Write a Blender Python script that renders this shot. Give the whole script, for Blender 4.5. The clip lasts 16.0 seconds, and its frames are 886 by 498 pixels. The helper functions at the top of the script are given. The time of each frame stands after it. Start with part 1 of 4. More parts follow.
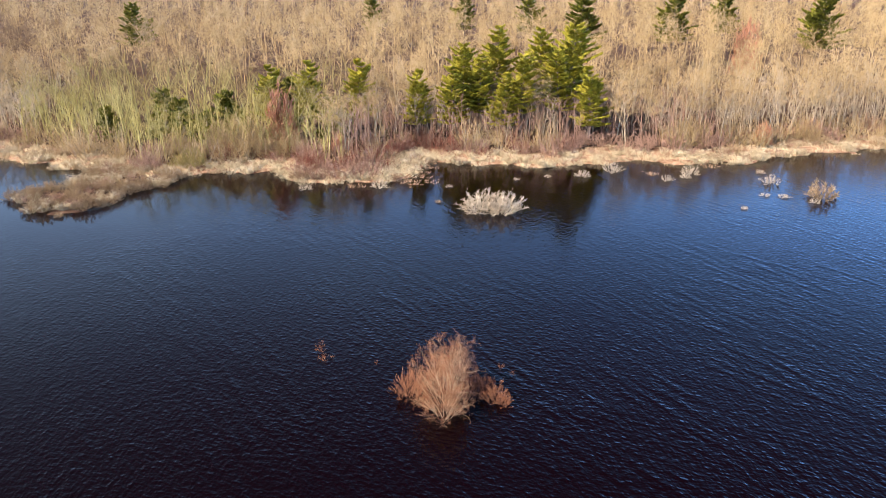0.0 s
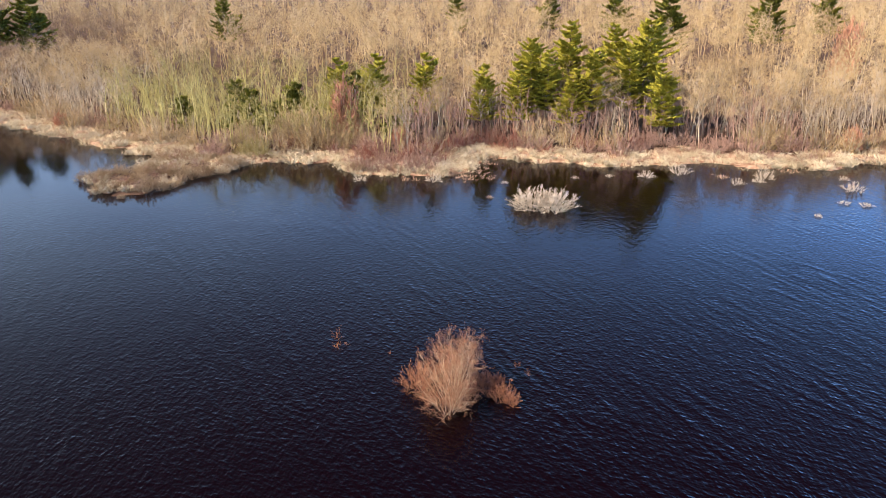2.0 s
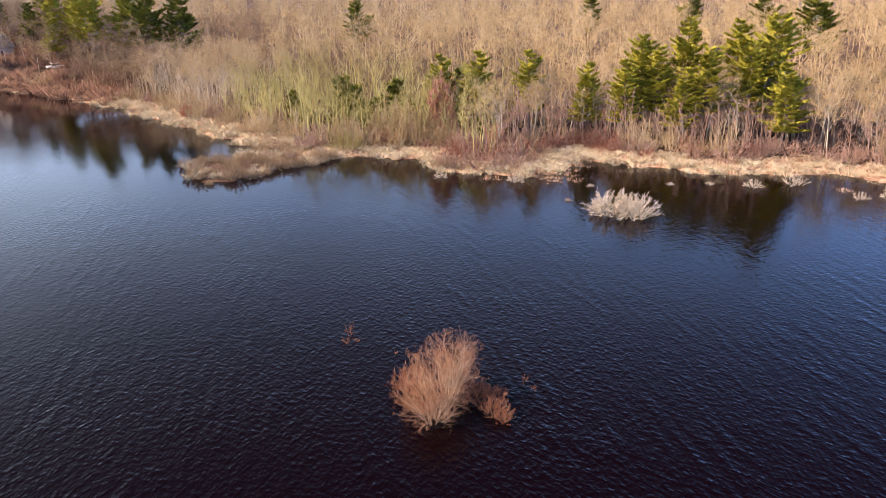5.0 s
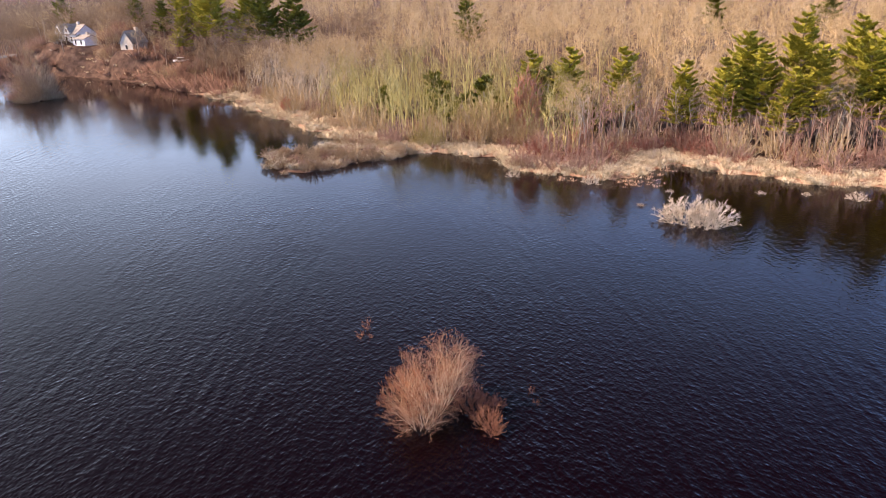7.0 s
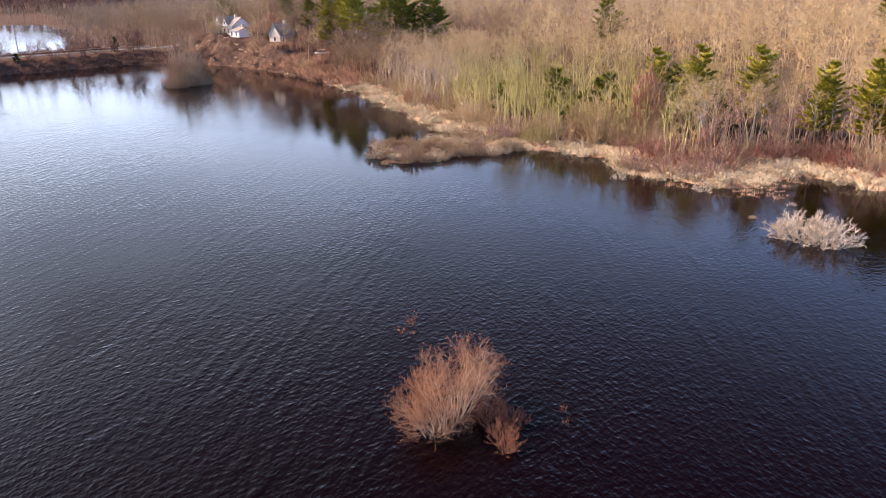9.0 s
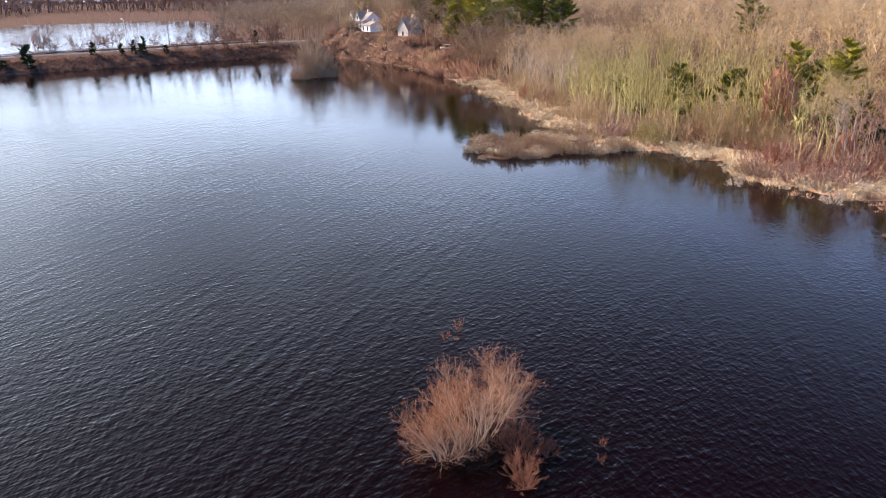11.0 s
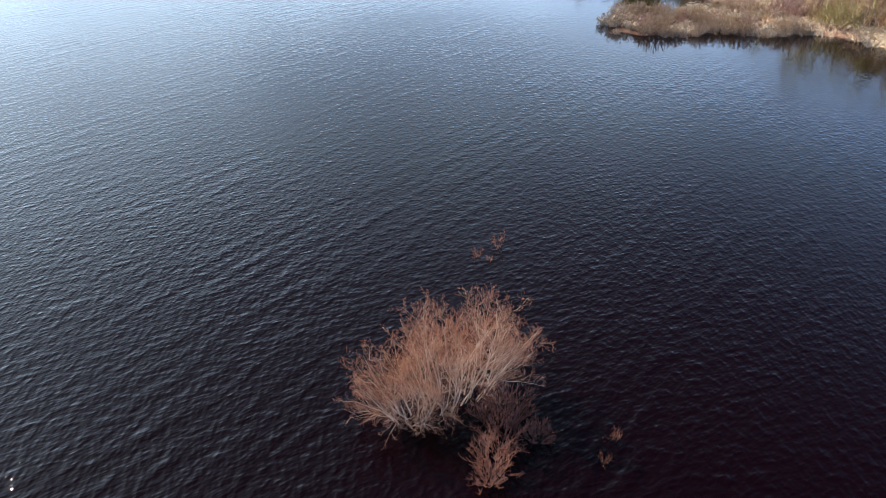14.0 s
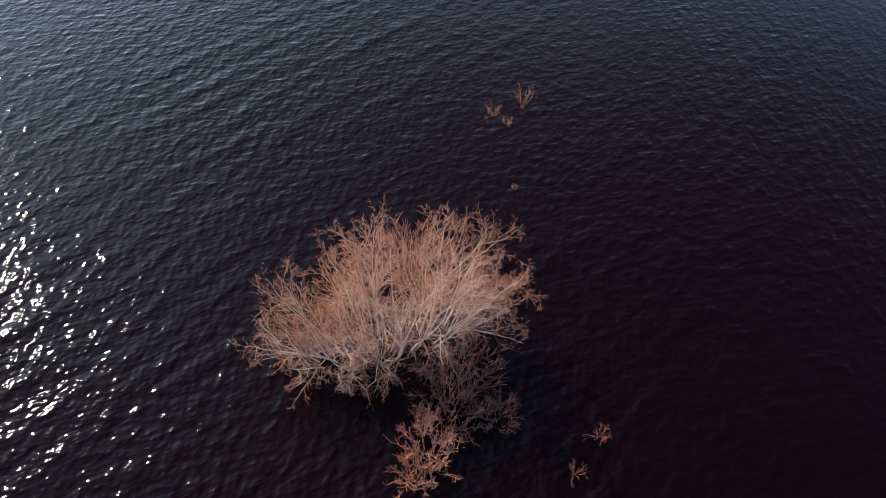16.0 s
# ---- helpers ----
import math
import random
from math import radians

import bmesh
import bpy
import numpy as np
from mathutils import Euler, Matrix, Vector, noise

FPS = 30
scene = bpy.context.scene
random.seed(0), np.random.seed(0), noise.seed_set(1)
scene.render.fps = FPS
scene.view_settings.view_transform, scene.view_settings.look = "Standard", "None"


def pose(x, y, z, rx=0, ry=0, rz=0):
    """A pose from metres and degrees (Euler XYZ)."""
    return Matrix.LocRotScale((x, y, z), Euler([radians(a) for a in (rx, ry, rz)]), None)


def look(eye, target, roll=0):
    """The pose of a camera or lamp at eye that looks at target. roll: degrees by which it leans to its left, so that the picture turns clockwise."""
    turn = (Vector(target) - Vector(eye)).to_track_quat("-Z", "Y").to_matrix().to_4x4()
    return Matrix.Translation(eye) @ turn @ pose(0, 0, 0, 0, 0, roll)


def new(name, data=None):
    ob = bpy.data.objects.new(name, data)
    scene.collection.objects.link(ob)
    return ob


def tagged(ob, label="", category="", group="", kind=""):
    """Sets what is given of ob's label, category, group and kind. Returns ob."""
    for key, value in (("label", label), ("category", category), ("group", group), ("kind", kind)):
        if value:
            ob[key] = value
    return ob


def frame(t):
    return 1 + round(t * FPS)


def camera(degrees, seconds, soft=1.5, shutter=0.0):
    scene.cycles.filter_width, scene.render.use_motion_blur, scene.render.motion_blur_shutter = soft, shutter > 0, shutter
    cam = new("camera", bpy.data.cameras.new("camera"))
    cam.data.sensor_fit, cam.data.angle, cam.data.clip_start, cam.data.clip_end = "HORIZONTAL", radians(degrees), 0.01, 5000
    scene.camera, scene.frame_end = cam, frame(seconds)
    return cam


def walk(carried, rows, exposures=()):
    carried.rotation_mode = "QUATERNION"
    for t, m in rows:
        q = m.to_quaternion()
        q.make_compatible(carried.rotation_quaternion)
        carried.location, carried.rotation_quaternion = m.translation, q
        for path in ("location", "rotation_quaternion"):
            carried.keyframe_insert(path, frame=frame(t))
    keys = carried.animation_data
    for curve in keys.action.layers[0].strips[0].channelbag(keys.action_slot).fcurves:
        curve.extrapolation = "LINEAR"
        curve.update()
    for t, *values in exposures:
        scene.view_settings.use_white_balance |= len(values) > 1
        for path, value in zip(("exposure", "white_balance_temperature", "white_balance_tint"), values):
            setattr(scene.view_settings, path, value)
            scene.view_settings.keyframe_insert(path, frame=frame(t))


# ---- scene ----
cam = camera(61.5, 16.0, soft=0.85)
PATH = [
    (0, (0.68, 2.21, 28.903), (0.657, 4.076, 28.184), -0.4),
    (0.5, (1.992, 2.696, 28.42), (1.909, 4.561, 27.702), -0.3),
    (1, (3.275, 3.132, 27.916), (3.132, 4.994, 27.201), -0.3),
    (1.5, (4.539, 3.573, 27.534), (4.337, 5.431, 26.823), -0.2),
    (2, (5.958, 4.14, 27.207), (5.691, 5.991, 26.499), -0.5),
    (2.5, (7.468, 4.798, 26.851), (7.134, 6.641, 26.147), -0.8),
    (3, (8.911, 5.596, 26.558), (8.514, 7.427, 25.858), -1.0),
    (3.5, (10.401, 6.518, 26.231), (9.94, 8.335, 25.535), -1.1),
    (4, (11.809, 7.524, 25.871), (11.285, 9.325, 25.178), -1.2),
    (6.5, (18.845, 13.603, 23.971), (17.964, 15.267, 23.296), -1.4),
    (7, (20.206, 15.099, 23.623), (19.247, 16.721, 22.951), -1.5),
    (7.5, (21.285, 16.656, 23.188), (20.254, 18.234, 22.521), -1.4),
    (8, (22.25, 18.189, 22.773), (21.145, 19.718, 22.11), -1.3),
    (8.5, (23.046, 19.719, 22.34), (21.856, 21.186, 21.68), -1.1),
    (9, (23.56, 21.22, 22.001), (22.291, 22.619, 21.341), -1.1),
    (11.5, (23.914, 29.764, 19.859), (22.366, 30.84, 19.193), -1.0),
    (12, (23.638, 31.468, 19.557), (22.057, 32.48, 18.864), -0.9),
    (12.5, (23.111, 33.287, 19.305), (21.503, 34.228, 18.577), -0.9),
    (13, (22.314, 35.057, 18.981), (20.688, 35.926, 18.206), -0.7),
    (13.5, (21.281, 36.843, 18.673), (19.648, 37.632, 17.829), -0.6),
    (14, (20.095, 38.59, 18.429), (18.485, 39.287, 17.469), -0.5),
    (14.5, (18.51, 40.035, 18.167), (16.95, 40.661, 17.083), 0.4),
    (15, (16.601, 41.964, 18.086), (15.106, 42.492, 16.867), 0.4),
    (15.5, (14.592, 43.618, 17.789), (13.166, 44.069, 16.462), 1.2),
    (16, (12.489, 44.895, 17.551), (11.191, 45.288, 16.081), 3.0),
]
walk(cam, [(t, look(eye, target, roll)) for t, eye, target, roll in PATH], [(0.0, 1.16, 6850, 17), (4.0, 1.14, 7050, 25), (8.0, 1.1, 7350, 33), (11.5, 1.06, 7050, 28), (13.0, 1.06, 6700, 22), (14.0, 1.12, 6550, 20), (15.0, 1.3, 6400, 19), (16.0, 1.36, 6250, 17)])

# ---- light: clear low winter sun from the south-west ----
SUN = Vector((-0.68, -0.40, 0.62)).normalized()
world = bpy.data.worlds.new("sky")
scene.world = world
world.use_nodes = True
wn = world.node_tree.nodes
wl = world.node_tree.links
sky = wn.new("ShaderNodeTexSky")
sky.sky_type = "NISHITA"
sky.sun_disc = False
sky.sun_elevation = math.asin(SUN.z)
sky.sun_rotation = math.atan2(SUN.x, SUN.y) % (2 * math.pi)
sky.air_density, sky.dust_density, sky.ozone_density = 1.0, 0.25, 3.5
wn["Background"].inputs["Strength"].default_value = 0.030


def sky_math(op, a, b=None):
    n = wn.new("ShaderNodeMath")
    n.operation = op
    for sock, val in zip(n.inputs, (a, b)):
        if isinstance(val, (int, float)):
            sock.default_value = val
        elif val is not None:
            wl.new(val, sock)
    return n.outputs[0]


# thin bright haze, thickest near the horizon and on the sun's side, with soft streaks of cloud
way = wn.new("ShaderNodeTexCoord").outputs["Generated"]
split = wn.new("ShaderNodeSeparateXYZ")
wl.new(way, split.inputs[0])
up = sky_math("MAXIMUM", split.outputs[2], 0.0)
sheet = wn.new("ShaderNodeCombineXYZ")
for k in (0, 1):
    wl.new(sky_math("DIVIDE", split.outputs[k], sky_math("ADD", up, 0.16)), sheet.inputs[k])
sheet.inputs[2].default_value = 2.6
cloud = wn.new("ShaderNodeTexNoise")
cloud.inputs["Scale"].default_value, cloud.inputs["Detail"].default_value, cloud.inputs["Roughness"].default_value = 0.55, 5.0, 0.55
wl.new(sheet.outputs[0], cloud.inputs["Vector"])
cover = wn.new("ShaderNodeMapRange")
cover.interpolation_type = "SMOOTHSTEP"
for key, val in (("From Min", 0.36), ("From Max", 0.62), ("To Min", 0.5), ("To Max", 1.0)):
    cover.inputs[key].default_value = val
wl.new(cloud.outputs[0], cover.inputs["Value"])
facing = wn.new("ShaderNodeVectorMath")
facing.operation = "DOT_PRODUCT"
wl.new(way, facing.inputs[0])
facing.inputs[1].default_value = SUN
phase = sky_math("POWER", sky_math("MULTIPLY", sky_math("ADD", facing.outputs["Value"], 1.0), 0.5), 1.6)
phase = sky_math("ADD", sky_math("MULTIPLY", phase, 0.285), 0.02)
fall = sky_math("POWER", 2.71828, sky_math("MULTIPLY", sky_math("POWER", sky_math("MULTIPLY", up, 2.6), 2.3), -1.0))
aureole = sky_math("MULTIPLY", sky_math("POWER", sky_math("MAXIMUM", facing.outputs["Value"], 0.0), 6.5), 0.13)
amount = sky_math("MULTIPLY", sky_math("ADD", sky_math("MULTIPLY", phase, fall), aureole), cover.outputs[0])
haze = wn.new("ShaderNodeMix")
haze.data_type, haze.blend_type = "RGBA", "ADD"
haze.inputs[0].default_value = 1.0
white = wn.new("ShaderNodeVectorMath")
white.operation = "SCALE"
white.inputs[0].default_value = (120.0, 165.0, 190.0)
wl.new(amount, white.inputs["Scale"])
wl.new(sky.outputs[0], haze.inputs[6])
wl.new(white.outputs[0], haze.inputs[7])
# blue brightening of the clear air low down, deepest away from the sun
away = sky_math("POWER", sky_math("MULTIPLY", sky_math("SUBTRACT", 1.0, facing.outputs["Value"]), 0.5), 2.0)
low = wn.new("ShaderNodeVectorMath")
low.operation = "SCALE"
low.inputs[0].default_value = (28.0, 115.0, 320.0)
wl.new(sky_math("MULTIPLY", away, sky_math("POWER", 2.71828, sky_math("MULTIPLY", up, -5.6))), low.inputs["Scale"])
both = wn.new("ShaderNodeMix")
both.data_type, both.blend_type = "RGBA", "ADD"
both.inputs[0].default_value = 1.0
wl.new(haze.outputs[2], both.inputs[6])
wl.new(low.outputs[0], both.inputs[7])
wl.new(both.outputs[2], wn["Background"].inputs["Color"])
sun_data = bpy.data.lights.new("sun", "SUN")
sun_data.energy, sun_data.angle, sun_data.color = 5.0, radians(0.55), (1.0, 0.86, 0.70)
sun = new("sun", sun_data)
sun.matrix_world = look(SUN * 300, (0, 0, 0))


# ---- materials ----
def shader(name, rough=0.8, spec=0.3):
    mat = bpy.data.materials.new(name)
    mat.use_nodes = True
    tree = mat.node_tree
    bsdf = tree.nodes["Principled BSDF"]
    bsdf.inputs["Roughness"].default_value = rough
    bsdf.inputs["Specular IOR Level"].default_value = spec
    return mat, tree, bsdf


def ramp(tree, source, stops):
    node = tree.nodes.new("ShaderNodeValToRGB")
    els = node.color_ramp.elements
    while len(els) < len(stops):
        els.new(0.5)
    for el, (at, col) in zip(els, stops):
        el.position, el.color = at, (*col, 1)
    tree.links.new(source, node.inputs[0])
    return node.outputs[0]


def noise_tex(tree, scale, detail=3.0, vector=None, rough=0.55):
    node = tree.nodes.new("ShaderNodeTexNoise")
    node.inputs["Scale"].default_value, node.inputs["Detail"].default_value = scale, detail
    node.inputs["Roughness"].default_value = rough
    if vector is None:
        vector = tree.nodes.new("ShaderNodeNewGeometry").outputs["Position"]
    tree.links.new(vector, node.inputs["Vector"])
    return node.outputs[0]


def blend(tree, factor, a, b, mode="MIX"):
    node = tree.nodes.new("ShaderNodeMix")
    node.data_type, node.blend_type = "RGBA", mode
    for sock, val in ((node.inputs[0], factor), (node.inputs[6], a), (node.inputs[7], b)):
        if isinstance(val, (int, float)):
            sock.default_value = val
        elif isinstance(val, tuple):
            sock.default_value = (*val, 1)
        else:
            tree.links.new(val, sock)
    return node.outputs[2]


def bump(tree, bsdf, height, strength=0.4, distance=0.02):
    node = tree.nodes.new("ShaderNodeBump")
    node.inputs["Strength"].default_value, node.inputs["Distance"].default_value = strength, distance
    tree.links.new(height, node.inputs["Height"])
    tree.links.new(node.outputs[0], bsdf.inputs["Normal"])


def plant(name, dark, mid, light, rough=0.85, patch=0.07, per="island"):
    """Bark, twigs, needles or straw: varies from piece to piece and in broad patches."""
    mat, tree, bsdf = shader(name, rough, 0.15)
    if per == "island":
        pick = tree.nodes.new("ShaderNodeNewGeometry").outputs["Random Per Island"]
    else:
        pick = tree.nodes.new("ShaderNodeObjectInfo").outputs["Random"]
    broad = noise_tex(tree, patch, 2.0)
    fine = noise_tex(tree, 3.0, 3.0)
    a = ramp(tree, pick, [(0.0, dark), (0.5, mid), (1.0, light)])
    b = ramp(tree, broad, [(0.3, dark), (0.5, mid), (0.7, light)])
    c = blend(tree, 0.5, a, b)
    d = blend(tree, 0.25, c, ramp(tree, fine, [(0.3, (0.35, 0.35, 0.35)), (0.7, (1.0, 1.0, 1.0))]), "MULTIPLY")
    tree.links.new(d, bsdf.inputs["Base Color"])
    return mat


BARK = plant("grey_bark", (0.22, 0.172, 0.122), (0.42, 0.345, 0.25), (0.62, 0.53, 0.41))
BARK_MOSSY = plant("lichened_bark", (0.25, 0.22, 0.085), (0.44, 0.39, 0.145), (0.58, 0.53, 0.25))
TWIG_BROWN = plant("brown_wood_twigs", (0.13, 0.082, 0.046), (0.27, 0.187, 0.112), (0.42, 0.31, 0.20))
BARK_PINE = plant("pine_bark", (0.10, 0.075, 0.055), (0.19, 0.145, 0.11), (0.29, 0.23, 0.18))
TWIG = plant("forest_twigs", (0.20, 0.13, 0.062), (0.47, 0.345, 0.182), (0.67, 0.52, 0.31))
TWIG_MOSSY = plant("lichened_twigs", (0.17, 0.135, 0.048), (0.31, 0.255, 0.10), (0.45, 0.38, 0.18))
TWIG_RED = plant("reddish_twigs", (0.20, 0.11, 0.085), (0.36, 0.225, 0.17), (0.50, 0.345, 0.27))
TWIG_ALDER = plant("alder_twigs", (0.16, 0.054, 0.028), (0.34, 0.145, 0.078), (0.52, 0.275, 0.155), patch=0.5)
BARK_ALDER = plant("alder_bark", (0.31, 0.185, 0.10), (0.51, 0.345, 0.205), (0.72, 0.54, 0.36), patch=0.5)
TWIG_PALE = plant("bleached_twigs", (0.30, 0.235, 0.17), (0.52, 0.435, 0.33), (0.72, 0.64, 0.52), patch=0.3)
TWIG_SWAMP = plant("swamp_shrub_twigs", (0.17, 0.10, 0.055), (0.36, 0.255, 0.15), (0.55, 0.425, 0.27), patch=0.2)
STRAW = plant("marsh_straw", (0.30, 0.23, 0.14), (0.51, 0.43, 0.29), (0.69, 0.61, 0.45), patch=0.25)
STRAW_RUST = plant("rusty_straw", (0.22, 0.13, 0.085), (0.36, 0.24, 0.165), (0.50, 0.37, 0.27), patch=0.25)
# pine needles in two tones: the first has sunlit brightness in its colour
NEEDLE_SUNLIT = plant("sunlit_pine_needles", (0.15, 0.148, 0.017), (0.35, 0.325, 0.04), (0.53, 0.475, 0.07), patch=0.3)
NEEDLE_DARK = plant("darker_pine_needles", (0.06, 0.07, 0.012), (0.16, 0.165, 0.023), (0.28, 0.27, 0.04), patch=0.3)
UNDERSTOREY = plant("shaded_evergreen", (0.06, 0.07, 0.011), (0.15, 0.16, 0.022), (0.26, 0.25, 0.036), patch=0.3)
TWIG_BANK = plant("dark_bank_twigs", (0.09, 0.045, 0.032), (0.18, 0.10, 0.072), (0.28, 0.175, 0.125), patch=0.15)
OAK_LEAF = plant("dead_oak_leaves", (0.28, 0.12, 0.07), (0.47, 0.23, 0.145), (0.60, 0.34, 0.235), patch=0.4)
JUNIPER = plant("juniper_needles", (0.014, 0.022, 0.006), (0.035, 0.048, 0.012), (0.065, 0.08, 0.02), patch=0.3)
LEAF_BROWN = plant("brown_dead_leaves", (0.11, 0.045, 0.03), (0.21, 0.095, 0.065), (0.31, 0.16, 0.11), patch=0.4)
TWIG_RUSSET = plant("russet_twigs", (0.10, 0.03, 0.022), (0.20, 0.07, 0.05), (0.32, 0.13, 0.095), patch=0.4)
# reddish shrub twigs with the tree's shadow darkened into their colour
TWIG_SHADY = plant("tree_shaded_twigs", (0.10, 0.035, 0.022), (0.19, 0.073, 0.044), (0.30, 0.135, 0.082), patch=0.5)


def make_ground():
    mat, tree, bsdf = shader("marsh_and_forest_floor", 0.95, 0.1)
    zone = tree.nodes.new("ShaderNodeAttribute")
    zone.attribute_name = "woodland"
    straw = ramp(tree, noise_tex(tree, 0.9, 5.0), [(0.35, (0.17, 0.085, 0.055)), (0.52, (0.33, 0.21, 0.14)), (0.75, (0.54, 0.43, 0.31))])
    litter = ramp(tree, noise_tex(tree, 0.6, 5.0), [(0.3, (0.04, 0.024, 0.018)), (0.55, (0.095, 0.058, 0.042)), (0.8, (0.165, 0.11, 0.078))])
    tree.links.new(blend(tree, zone.outputs["Fac"], straw, litter), bsdf.inputs["Base Color"])
    bump(tree, bsdf, noise_tex(tree, 2.5, 6.0), 0.8, 0.25)
    return mat


GROUND = make_ground()


def make_water():
    mat, tree, bsdf = shader("pond_water", 0.055, 0.5)
    bsdf.inputs["Base Color"].default_value = (0.0026, 0.0004, 0.0010, 1)
    bsdf.inputs["IOR"].default_value = 1.23
    pos = tree.nodes.new("ShaderNodeNewGeometry").outputs["Position"]

    def along(turn, length):
        """Wind coordinates: crests run across the direction turn and are length times as long as wide."""
        m = tree.nodes.new("ShaderNodeMapping")
        m.vector_type = "TEXTURE"
        m.inputs["Rotation"].default_value = (0, 0, radians(turn))
        m.inputs["Scale"].default_value = (1, length, 1)
        tree.links.new(pos, m.inputs["Vector"])
        return m.outputs[0]

    def math_node(op, a, b):
        n = tree.nodes.new("ShaderNodeMath")
        n.operation = op
        for sock, val in zip(n.inputs, (a, b)):
            if isinstance(val, (int, float)):
                sock.default_value = val
            else:
                tree.links.new(val, sock)
        return n.outputs[0]

    def crests(scale, turn, length, height, detail=1.0):
        n = noise_tex(tree, scale, detail, along(turn, length), 0.5)
        return math_node("MULTIPLY", math_node("MULTIPLY", n, n), height)

    gust = ramp(tree, noise_tex(tree, 0.03, 3.0), [(0.35, (0.55, 0.55, 0.55)), (0.65, (1.0, 1.0, 1.0))])
    puff = ramp(tree, noise_tex(tree, 0.11, 2.0, along(32, 2.0)), [(0.38, (0.25, 0.25, 0.25)), (0.62, (1.0, 1.0, 1.0))])
    train = math_node("MULTIPLY", crests(1.45, 33, 5.0, 0.052, 0.0), puff)
    h = math_node("ADD", train, crests(2.5, -4, 3.2, 0.026))
    h = math_node("ADD", h, math_node("ADD", crests(4.4, 14, 1.9, 0.024), crests(3.0, 66, 1.8, 0.036)))
    open_water = tree.nodes.new("ShaderNodeAttribute")
    open_water.attribute_name = "open_water"
    h = math_node("MULTIPLY", math_node("MULTIPLY", h, gust), open_water.outputs["Fac"])
    bump(tree, bsdf, h, 1.0, 1.0)
    return mat


WATER = make_water()


# ---- mesh helpers ----
def build_mesh(name, verts, tris, mats, slots=None):
    me = bpy.data.meshes.new(name)
    verts, tris = np.asarray(verts, np.float32), np.asarray(tris, np.int32)
    me.vertices.add(len(verts))
    me.vertices.foreach_set("co", verts.ravel())
    me.loops.add(tris.size)
    me.loops.foreach_set("vertex_index", tris.ravel())
    me.polygons.add(len(tris))
    me.polygons.foreach_set("loop_start", np.arange(0, tris.size, 3, dtype=np.int32))
    if slots is not None:
        me.polygons.foreach_set("material_index", np.asarray(slots, np.int32))
    for m in mats:
        me.materials.append(m)
    me.update(calc_edges=True)
    me.validate()
    return me


def tubes(segs, sides, pointed, tilt=3.1416):
    """Tapered tubes (or pointed ones) along the segments, rows of x y z x y z r r; one side makes blades, rolled by up to tilt."""
    s = np.asarray(segs, np.float64).reshape(-1, 8)
    n = len(s)
    a, b, r0, r1 = s[:, 0:3], s[:, 3:6], s[:, 6:7], s[:, 7:8]
    d = b - a
    d = d / (np.linalg.norm(d, axis=1, keepdims=True) + 1e-9)
    ref = np.where(np.abs(d[:, 2:3]) > 0.9, np.array([[1.0, 0, 0]]), np.array([[0, 0, 1.0]]))
    u = np.cross(d, ref)
    u /= np.linalg.norm(u, axis=1, keepdims=True) + 1e-9
    v = np.cross(d, u)
    if sides == 1:
        mix = np.random.RandomState(n).uniform(-tilt, tilt, (n, 1))
        edge = (u * np.cos(mix) + v * np.sin(mix)) * r0 * 1.3
        return np.stack([a - edge, a + edge, b], axis=1).reshape(-1, 3), np.arange(3 * n).reshape(-1, 3)
    ang = np.arange(sides) * 2 * np.pi / sides
    ring = u[:, None, :] * np.cos(ang)[None, :, None] + v[:, None, :] * np.sin(ang)[None, :, None]
    low = a[:, None, :] + ring * r0[:, None, :]
    k = np.arange(sides)
    k1 = (k + 1) % sides
    if pointed:
        verts = np.concatenate([low, b[:, None, :]], axis=1).reshape(-1, 3)
        one = np.stack([k, k1, np.full(sides, sides)], axis=1)
        step = sides + 1
    else:
        top = b[:, None, :] + ring * r1[:, None, :]
        verts = np.concatenate([low, top], axis=1).reshape(-1, 3)
        one = np.concatenate([np.stack([k, k1, k1 + sides], 1), np.stack([k, k1 + sides, k + sides], 1)])
        step = 2 * sides
    tris = (one[None, :, :] + (np.arange(n) * step)[:, None, None]).reshape(-1, 3)
    return verts, tris


def stack(parts):
    """Several (verts, tris) as one."""
    vs, ts, base = [], [], 0
    for v, t in parts:
        if len(v):
            vs.append(v)
            ts.append(t + base)
            base += len(v)
    return np.concatenate(vs), np.concatenate(ts)


def scatter(protos, rows):
    """Copies of prototype (verts, tris) joined: rows of index, x, y, z, scale, height scale, turn."""
    parts = []
    for i, x, y, z, sc, sh, turn in rows:
        v, t = protos[i]
        c, s = math.cos(turn), math.sin(turn)
        w = np.empty_like(v)
        w[:, 0] = (v[:, 0] * c - v[:, 1] * s) * sc + x
        w[:, 1] = (v[:, 0] * s + v[:, 1] * c) * sc + y
        w[:, 2] = v[:, 2] * sh + z
        parts.append((w, t))
    return stack(parts)


def mesh_part(name, geo, material, parent, label=""):
    ob = new(name, build_mesh(name, geo[0], geo[1], [material]))
    ob.parent = parent
    if label:
        ob["label"] = label
    return ob


def bm_part(name, bm, material, parent, label=""):
    me = bpy.data.meshes.new(name)
    bm.to_mesh(me)
    bm.free()
    me.materials.append(material)
    ob = new(name, me)
    ob.parent = parent
    if label:
        ob["label"] = label
    return ob


def box(bm, x0, x1, y0, y1, z0, z1, bevel=0.0):
    made = bmesh.ops.create_cube(bm, size=1.0, matrix=Matrix.Translation(((x0 + x1) / 2, (y0 + y1) / 2, (z0 + z1) / 2)) @ Matrix.Diagonal((x1 - x0, y1 - y0, z1 - z0, 1)))
    if bevel:
        edges = list({e for v in made["verts"] for e in v.link_edges})
        bmesh.ops.bevel(bm, geom=edges, offset=bevel, segments=1, affect="EDGES")


